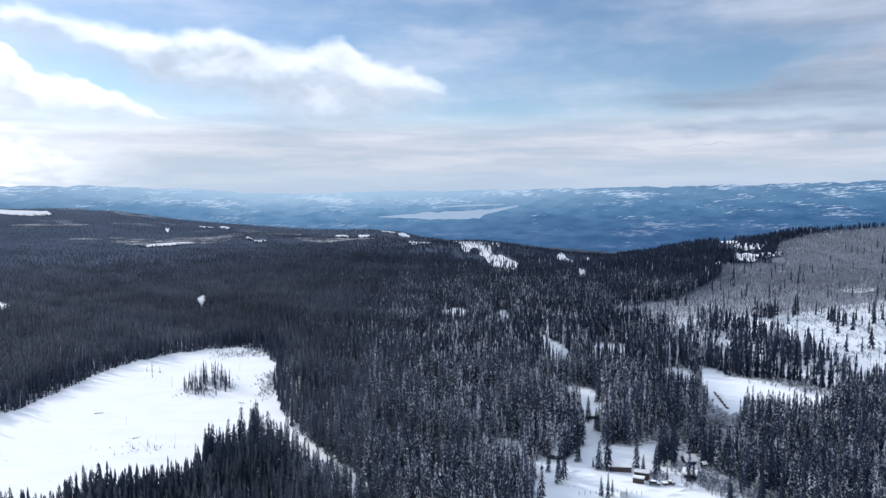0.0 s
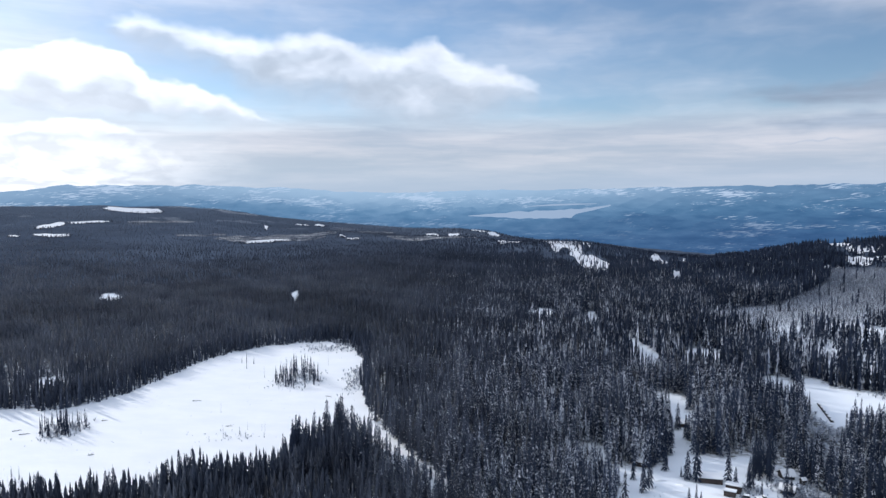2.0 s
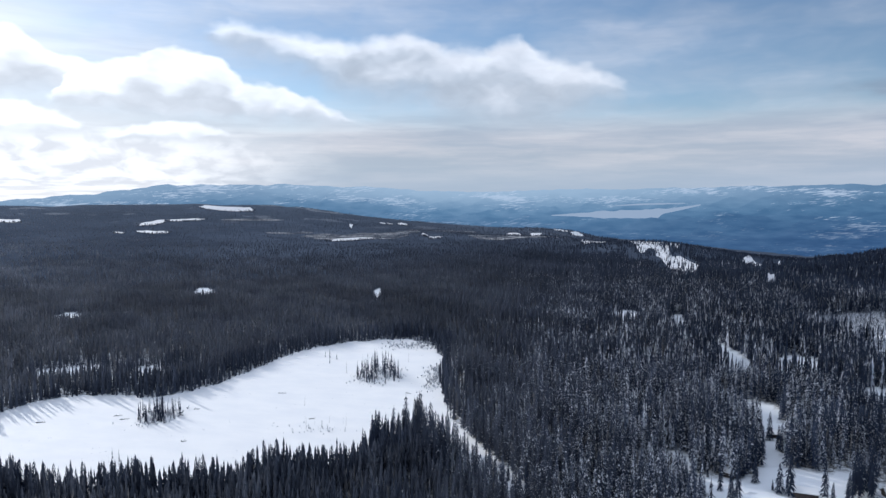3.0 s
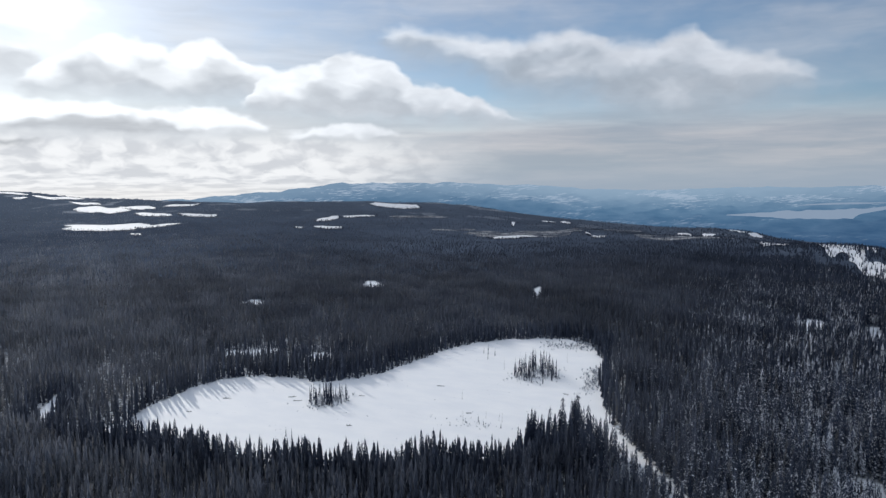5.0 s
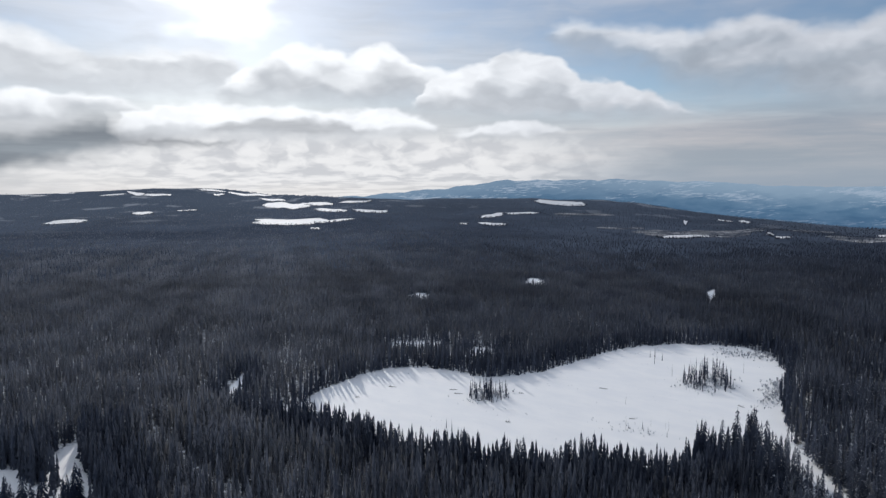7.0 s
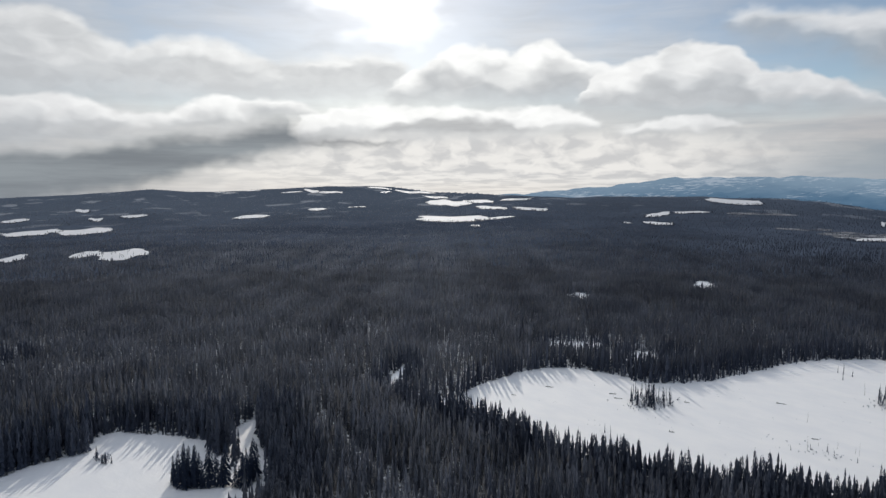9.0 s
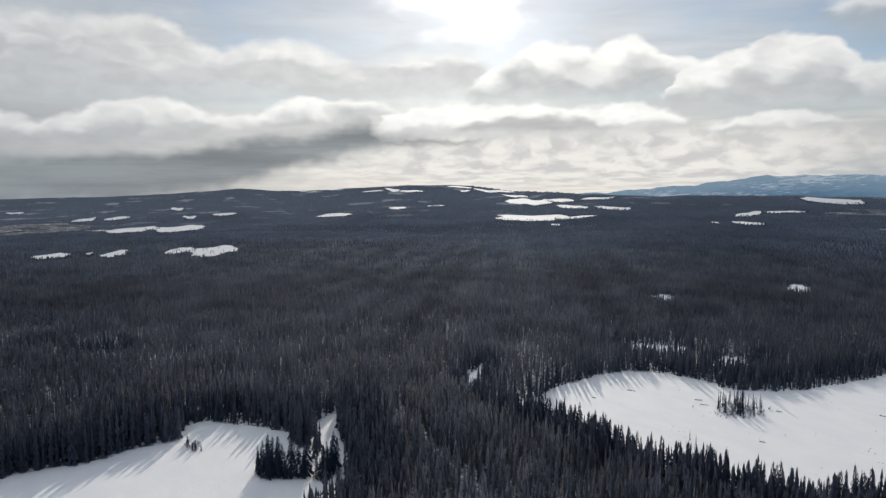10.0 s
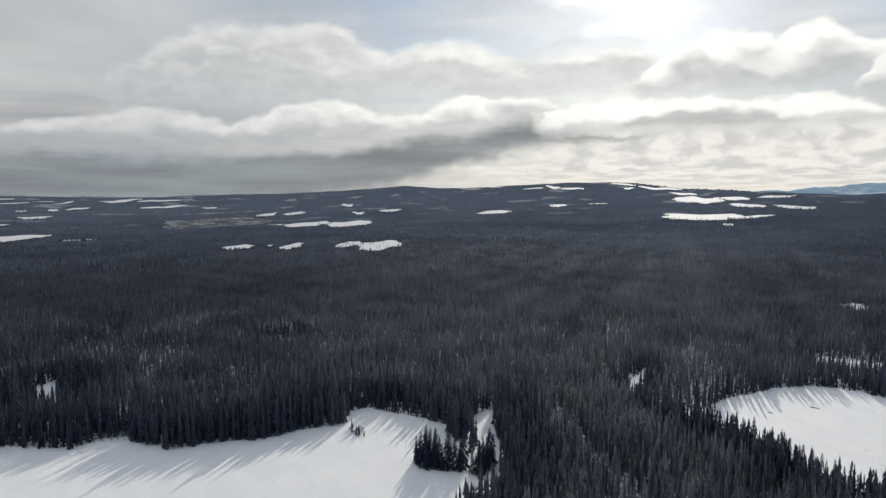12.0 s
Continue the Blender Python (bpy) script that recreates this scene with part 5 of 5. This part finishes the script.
def stand(name, x, y, turn, label, category, group=""):
    z = float(land(np.array(float(x)), np.array(float(y))))
    ob = tagged(new(name), label, category, group)
    ob.matrix_basis = pose(x, y, z, 0, 0, turn)
    return ob


def gable_cabin(name, x, y, turn, long, deep, wall, rise, label, wood, snow=0.4, chimney=False, eave=0.45):
    """A gabled cabin: ridge along its length, walls with corner posts, door, windows, and a thick cap of snow on each roof side."""
    cabin = stand(name, x, y, turn, label, "cabin", "buildings of the yard")
    L, D = long / 2, deep / 2
    bm = bmesh.new()
    box(bm, -L, L, -D, D, -0.1, wall)
    part("wall", bm, wood, cabin, "dark timber walls")
    for s in (-1, 1):
        bm = bmesh.new()
        v = [bm.verts.new((s * (L - 0.06 + q), yy, zz)) for q in (-0.06, 0.03) for yy, zz in ((-D, wall), (D, wall), (0, wall + rise))]
        bm.faces.new(v[:3]), bm.faces.new(v[3:][::-1])
        for i in range(3):
            j = (i + 1) % 3
            bm.faces.new((v[i], v[j], v[j + 3], v[i + 3]))
        bmesh.ops.recalc_face_normals(bm, faces=bm.faces)
        part("gable", bm, wood, cabin)
    slope = math.atan2(rise, D)
    run = math.hypot(rise, D) + eave
    for s in (-1, 1):
        m = Matrix.Translation((0, 0, wall + rise + 0.02)) @ Matrix.Rotation(-s * slope, 4, "X")
        bm = bmesh.new()
        box(bm, -L - eave, L + eave, 0 if s > 0 else -run, run if s > 0 else 0, 0.0, 0.14, m)
        roof = part("roof", bm, ROOFING, cabin)
        bm = bmesh.new()
        box(bm, -L - eave - 0.05, L + eave + 0.05, -0.1 if s > 0 else -run - 0.08, run + 0.08 if s > 0 else 0.1, 0.145, 0.145 + snow, m)
        soften(bm, snow * 0.35)
        part("snow_cap", bm, SNOW, roof, "thick white snow cap")
    bm = bmesh.new()
    box(bm, -0.45, 0.45, -D - 0.06, -D - 0.01, 0.0, 2.0)
    door = part("door", bm, PLANKS, cabin)
    bm = bmesh.new()
    box(bm, 0.28, 0.36, -D - 0.1, -D - 0.062, 0.95, 1.1)
    part("handle", bm, ROOFING, door)
    for wx in (-L * 0.62, L * 0.62):
        bm = bmesh.new()
        box(bm, wx - 0.5, wx + 0.5, -D - 0.05, -D - 0.01, 0.95, 1.85)
        window = part("window", bm, TRIM, cabin)
        bm = bmesh.new()
        box(bm, wx - 0.42, wx + 0.42, -D - 0.065, -D - 0.052, 1.03, 1.77)
        part("pane", bm, GLASS, window)
    if chimney:
        bm = bmesh.new()
        box(bm, L * 0.4, L * 0.4 + 0.5, 0.3, 0.8, wall + rise * 0.4, wall + rise + 0.9)
        soften(bm, 0.04)
        part("chimney", bm, ROOFING, cabin)
    return cabin


def lean_shed(name, x, y, turn, long, deep, front, back, label, bays=3):
    """A low shed with one sloping roof, an open front on posts, and snow on top."""
    shed = stand(name, x, y, turn, label, "shed", "buildings of the yard")
    L, D = long / 2, deep / 2
    for wall_name, dims in (("back_wall", (-L, L, D - 0.1, D, -0.1, back)), ("side_wall", (-L, -L + 0.1, -D, D - 0.1, -0.1, min(front, back))), ("side_wall", (L - 0.1, L, -D, D - 0.1, -0.1, min(front, back))),
                            ("front_wall", (-L, L, -D - 0.02, -D + 0.08, -0.1, front))):
        bm = bmesh.new()
        box(bm, *dims)
        part(wall_name, bm, PLANKS, shed)
    for k in range(bays + 1):
        bm = bmesh.new()
        px = -L + 2 * L * k / bays
        box(bm, px - 0.08, px + 0.08, -D - 0.14, -D - 0.025, -0.1, front)
        part("post", bm, LOGS, shed)
    m = Matrix.Translation((0, 0, (front + back) / 2)) @ Matrix.Rotation(math.atan2(back - front, deep), 4, "X")
    bm = bmesh.new()
    box(bm, -L - 0.3, L + 0.3, -D - 0.5, D + 0.4, 0.03, 0.15, m)
    roof = part("roof", bm, ROOFING, shed)
    bm = bmesh.new()
    box(bm, -L - 0.35, L + 0.35, -D - 0.55, D + 0.45, 0.155, 0.6, m)
    soften(bm, 0.16)
    part("snow_cap", bm, SNOW, roof, "thick white snow cap")
    return shed


def wheel_parts(parent, spots, radius):
    for wx, wy in spots:
        bm = bmesh.new()
        m = Matrix.Translation((wx, wy, radius)) @ Matrix.Rotation(radians(90), 4, "X")
        bmesh.ops.create_cone(bm, cap_ends=True, segments=18, radius1=radius, radius2=radius, depth=0.22, matrix=m)
        soften(bm, 0.03)
        wheel = part("wheel", bm, RUBBER, parent)
        bm = bmesh.new()
        side = -1 if wy < 0 else 1
        bmesh.ops.create_cone(bm, cap_ends=True, segments=14, radius1=radius * 0.55, radius2=radius * 0.5, depth=0.04,
                              matrix=Matrix.Translation((wx, wy + side * 0.115, radius)) @ Matrix.Rotation(radians(90), 4, "X"))
        part("rim", bm, TRIM, wheel)


def snowy_car(x, y, turn, paint, long, pickup, label):
    car = stand("pickup_truck" if pickup else "car", x, y, turn, label, "vehicle", "parked vehicles")
    L = long / 2
    bm = bmesh.new()
    box(bm, -L, L, -0.88, 0.88, 0.38, 0.95)
    soften(bm, 0.12)
    part("body", bm, paint, car)
    c0, c1 = (-0.2, L * 0.45) if pickup else (-L * 0.72, L * 0.42)
    bm = bmesh.new()
    for v in box(bm, c0, c1, -0.8, 0.8, 0.93, 1.55):
        if v.co.z > 1.2:
            v.co.x, v.co.y = (c0 + c1) / 2 + (v.co.x - (c0 + c1) / 2) * 0.72, v.co.y * 0.85
    soften(bm, 0.08)
    cab = part("cab", bm, GLASS, car)
    bm = bmesh.new()
    box(bm, c0 + 0.2, c1 - 0.25, -0.7, 0.7, 1.53, 1.82)
    soften(bm, 0.11)
    part("snow_cap", bm, SNOW, cab, "snow piled on the roof")
    bm = bmesh.new()
    box(bm, c1 - 0.05, L - 0.05, -0.8, 0.8, 0.94, 1.14)
    soften(bm, 0.08)
    part("snow_cap", bm, SNOW, car, "snow piled on the bonnet")
    if pickup:
        bm = bmesh.new()
        box(bm, -L + 0.05, -0.25, -0.78, 0.78, 0.94, 1.25)
        soften(bm, 0.1)
        part("snow_load", bm, SNOW, car, "snow filling the load bed")
    wheel_parts(car, [(sx * L * 0.62, sy * 0.84) for sx in (-1, 1) for sy in (-1, 1)], 0.36)
    for sy in (-0.6, 0.6):
        bm = bmesh.new()
        box(bm, L - 0.01, L + 0.04, sy - 0.17, sy + 0.17, 0.6, 0.78)
        part("headlight", bm, TRIM, car)
    return car


def caravan(x, y, turn):
    van = stand("caravan", x, y, turn, "off-white caravan parked in the snow", "caravan", "parked vehicles")
    bm = bmesh.new()
    box(bm, -2.4, 2.4, -1.1, 1.1, 0.45, 2.5)
    soften(bm, 0.3)
    part("shell", bm, SHELL, van)
    for wx in (-1.4, 0.0):
        bm = bmesh.new()
        box(bm, wx - 0.45, wx + 0.45, -1.13, -1.105, 1.3, 1.95)
        part("window", bm, GLASS, van)
    bm = bmesh.new()
    box(bm, 1.0, 1.65, -1.13, -1.105, 0.55, 2.2)
    part("door", bm, TRIM, van)
    bm = bmesh.new()
    box(bm, -2.2, 2.2, -0.95, 0.95, 2.46, 2.8)
    soften(bm, 0.14)
    part("snow_cap", bm, SNOW, van)
    bm = bmesh.new()
    box(bm, 2.3, 3.4, -0.05, 0.05, 0.4, 0.5)
    part("drawbar", bm, ROOFING, van)
    wheel_parts(van, [(0.1, -1.0), (0.1, 1.0)], 0.33)


def log_stack(x, y, turn, seed, label):
    """Round logs laid in three rows, with snow along the top."""
    rng = random.Random(seed)
    stack = stand("log_stack", x, y, turn, label, "log pile", "log stacks on the meadow")
    for row in range(2):
        for k in range(3 - row):
            bm = bmesh.new()
            r = 0.26 * rng.uniform(0.85, 1.05)
            m = Matrix.Translation((rng.uniform(-0.15, 0.15), (k - (2 - row) / 2) * 0.54, 0.26 + row * 0.46)) @ Matrix.Rotation(radians(90), 4, "Y")
            bmesh.ops.create_cone(bm, cap_ends=True, segments=9, radius1=r, radius2=r * 0.88, depth=4.2, matrix=m)
            part("log", bm, LOGS, stack)
    bm = bmesh.new()
    box(bm, -1.8, 1.6, -0.42, 0.42, 0.90, 1.06)
    soften(bm, 0.07)
    part("snow_cap", bm, SNOW, stack)


def fallen_log(x, y, turn, long, seed):
    """A weathered trunk lying half sunk in the snow, with broken limbs and a drift along its top."""
    rng = random.Random(seed)
    log = stand("fallen_log", x, y, turn, "dark weathered log lying in the pond snow", "log", "logs in the ice")
    bm = bmesh.new()
    bmesh.ops.create_cone(bm, cap_ends=True, segments=9, radius1=0.15, radius2=0.07, depth=long, matrix=Matrix.Translation((0, 0, 0.24)) @ Matrix.Rotation(radians(90), 4, "Y"))
    for v in bm.verts:
        v.co.y += 0.12 * math.sin(v.co.x * 1.3 + seed)
    part("trunk", bm, BARK, log)
    for k in range(4):
        bm = bmesh.new()
        d = Vector((rng.uniform(-0.5, 0.5), rng.choice((-1, 1)) * rng.uniform(0.4, 1), rng.uniform(0.6, 1.2))).normalized()
        reach = rng.uniform(0.5, 1.1)
        m = Matrix.Translation(Vector((rng.uniform(-0.4, 0.4) * long, 0, 0.3)) + d * reach * 0.5) @ d.to_track_quat("Z", "Y").to_matrix().to_4x4()
        bmesh.ops.create_cone(bm, cap_ends=True, segments=5, radius1=0.06, radius2=0.02, depth=reach, matrix=m)
        part("limb", bm, BARK, log)
    bm = bmesh.new()
    box(bm, -0.32 * long, 0.2 * long, -0.10, 0.10, 0.34, 0.42)
    soften(bm, 0.03)
    part("snow_cap", bm, SNOW, log)


def fence_post_row(points, label):
    for x, y in points:
        post = stand("fence_post", x, y, 0, label, "post", "fence posts of the yard")
        bm = bmesh.new()
        bmesh.ops.create_cone(bm, cap_ends=True, segments=8, radius1=0.07, radius2=0.06, depth=1.5, matrix=Matrix.Translation((0, 0, 0.65)))
        part("stake", bm, LOGS, post)
        bm = bmesh.new()
        bmesh.ops.create_icosphere(bm, subdivisions=2, radius=0.11, matrix=Matrix.Translation((0, 0, 1.42)) @ Matrix.Diagonal((1, 1, 0.7, 1)))
        part("snow_cap", bm, SNOW, post)


gable_cabin("hut", 47.5, 287, -38, 4.0, 3.6, 2.1, 1.3, "small dark log hut with snow on its roof", LOGS)
lean_shed("long_shed", 71.2, 273.5, -8, 8.0, 3.6, 2.0, 2.6, "long brown plank shed with a snow-covered roof", 4)
lean_shed("garage", 77.6, 265.5, -22, 5.2, 3.4, 2.7, 2.3, "plank garage with a snow-covered sloping roof", 2)
lean_shed("lean_to", 75.2, 261.6, -22, 3.8, 2.6, 1.9, 1.6, "low lean-to beside the garage under snow", 2)
gable_cabin("log_house", 101.5, 281.5, 8, 4.4, 4.4, 1.4, 1.6, "dark log house under a big snow roof", LOGS, 0.5, True)
gable_cabin("cabin", 97.0, 266.5, -32, 4.8, 3.8, 1.6, 1.3, "low log cabin with a thick snow roof", LOGS, 0.5)
gable_cabin("outhouse", 105.5, 275.5, 20, 1.8, 1.6, 1.9, 0.6, "tiny dark outhouse beside the track", LOGS, 0.25, False, 0.2)
lean_shed("wood_shelter", 74.5, 339.5, -10, 5.5, 3.0, 1.6, 2.4, "open wood shelter by the forest track", 2)
snowy_car(80.6, 259.0, -14, CAR_GREY, 4.3, False, "grey car buried under fresh snow")
snowy_car(86.0, 259.2, 8, CAR_RED, 5.0, True, "dark red pickup truck covered with snow")
caravan(66.2, 249.0, 70)
for k in range(6):
    log_stack(152.2 - 0.9 * k, 383.0 - 5.3 * k, 80, k, "low dark stack of logs with snow on top")
fence_post_row([(63 + 1.7 * k, 252.5 - 0.35 * k) for k in range(7)] + [(50 + 2.2 * k, 250.0 + 0.4 * k) for k in range(4)], "short wooden fence post capped with snow")


def snow_mound(x, y, a, b, h, turn, seed, label="ploughed bank of snow beside the yard track", group="snow banks"):
    rng = np.random.default_rng(seed)
    rings, spokes = 6, 22
    t = np.arange(spokes) / spokes * 2 * np.pi
    rim = 1 + sum(rng.uniform(0.03, 0.12) * np.sin(k * t + rng.uniform(0, 6)) for k in range(2, 6))
    rho = np.linspace(0, 1, rings)
    px, py = a * rho[:, None] * rim * np.cos(t), b * rho[:, None] * rim * np.sin(t)
    pz = h * (np.cos(rho * np.pi) * 0.5 + 0.5)[:, None] * (1 + 0.15 * np.sin(3 * t + seed))[None] - 0.06
    k = np.arange(rings - 1)[:, None] * spokes + np.arange(spokes)[None]
    k2 = np.arange(rings - 1)[:, None] * spokes + (np.arange(spokes)[None] + 1) % spokes
    me = mesh_from("snow_bank", np.stack([px, py, pz], -1).reshape(-1, 3), np.stack([k, k + spokes, k2 + spokes, k2], -1).reshape(-1, 4), SNOW, True)
    ob = tagged(new("snow_bank", me), label, "snow bank", group)
    ob.matrix_basis = pose(x, y, float(land(np.array(float(x)), np.array(float(y)))), 0, 0, turn)


for k, (x, y, a, b, h, turn) in enumerate([(70, 262, 5, 1.5, 0.5, -20), (56, 262, 6, 1.4, 0.4, 10), (90, 254, 6, 1.6, 0.5, 5), (78, 254, 5, 1.5, 0.45, -8), (44, 277, 5, 1.6, 0.45, 30),
                                           (94, 273, 5, 1.4, 0.45, 25), (60, 268, 4, 1.3, 0.7, -30), (84, 250, 7, 1.8, 0.5, 3), (52, 272, 4, 1.2, 0.6, 15)]):
    snow_mound(x, y, a, b, h, turn, k)
for k, (x, y, turn, long) in enumerate([(-266, 275, 28, 4.5), (-237, 293, 40, 4.0), (-230, 289, 32, 4.5), (-176, 349, 15, 4.5), (-266, 249, 30, 2.5), (-141, 312, 20, 3.0), (-183, 269, 35, 2.5), (-108, 366, -20, 4.0), (-205, 312, 30, 3.0)]):
    fallen_log(x, y, turn, long, 40 + k)
for k, (x, y, a, b, h, turn) in enumerate([(-306, -64, 5, 2.0, 0.8, 75), (-305, -54, 4, 1.8, 0.7, 95), (-307, -46, 5, 2.2, 0.9, 110), (-312, -40, 4, 2.0, 0.7, 140), (-303, -58, 3, 1.4, 0.5, 60)]):
    snow_mound(x, y, a, b, h, turn, 20 + k, "wind-carved drift of snow along the pond shore", "snow drifts")
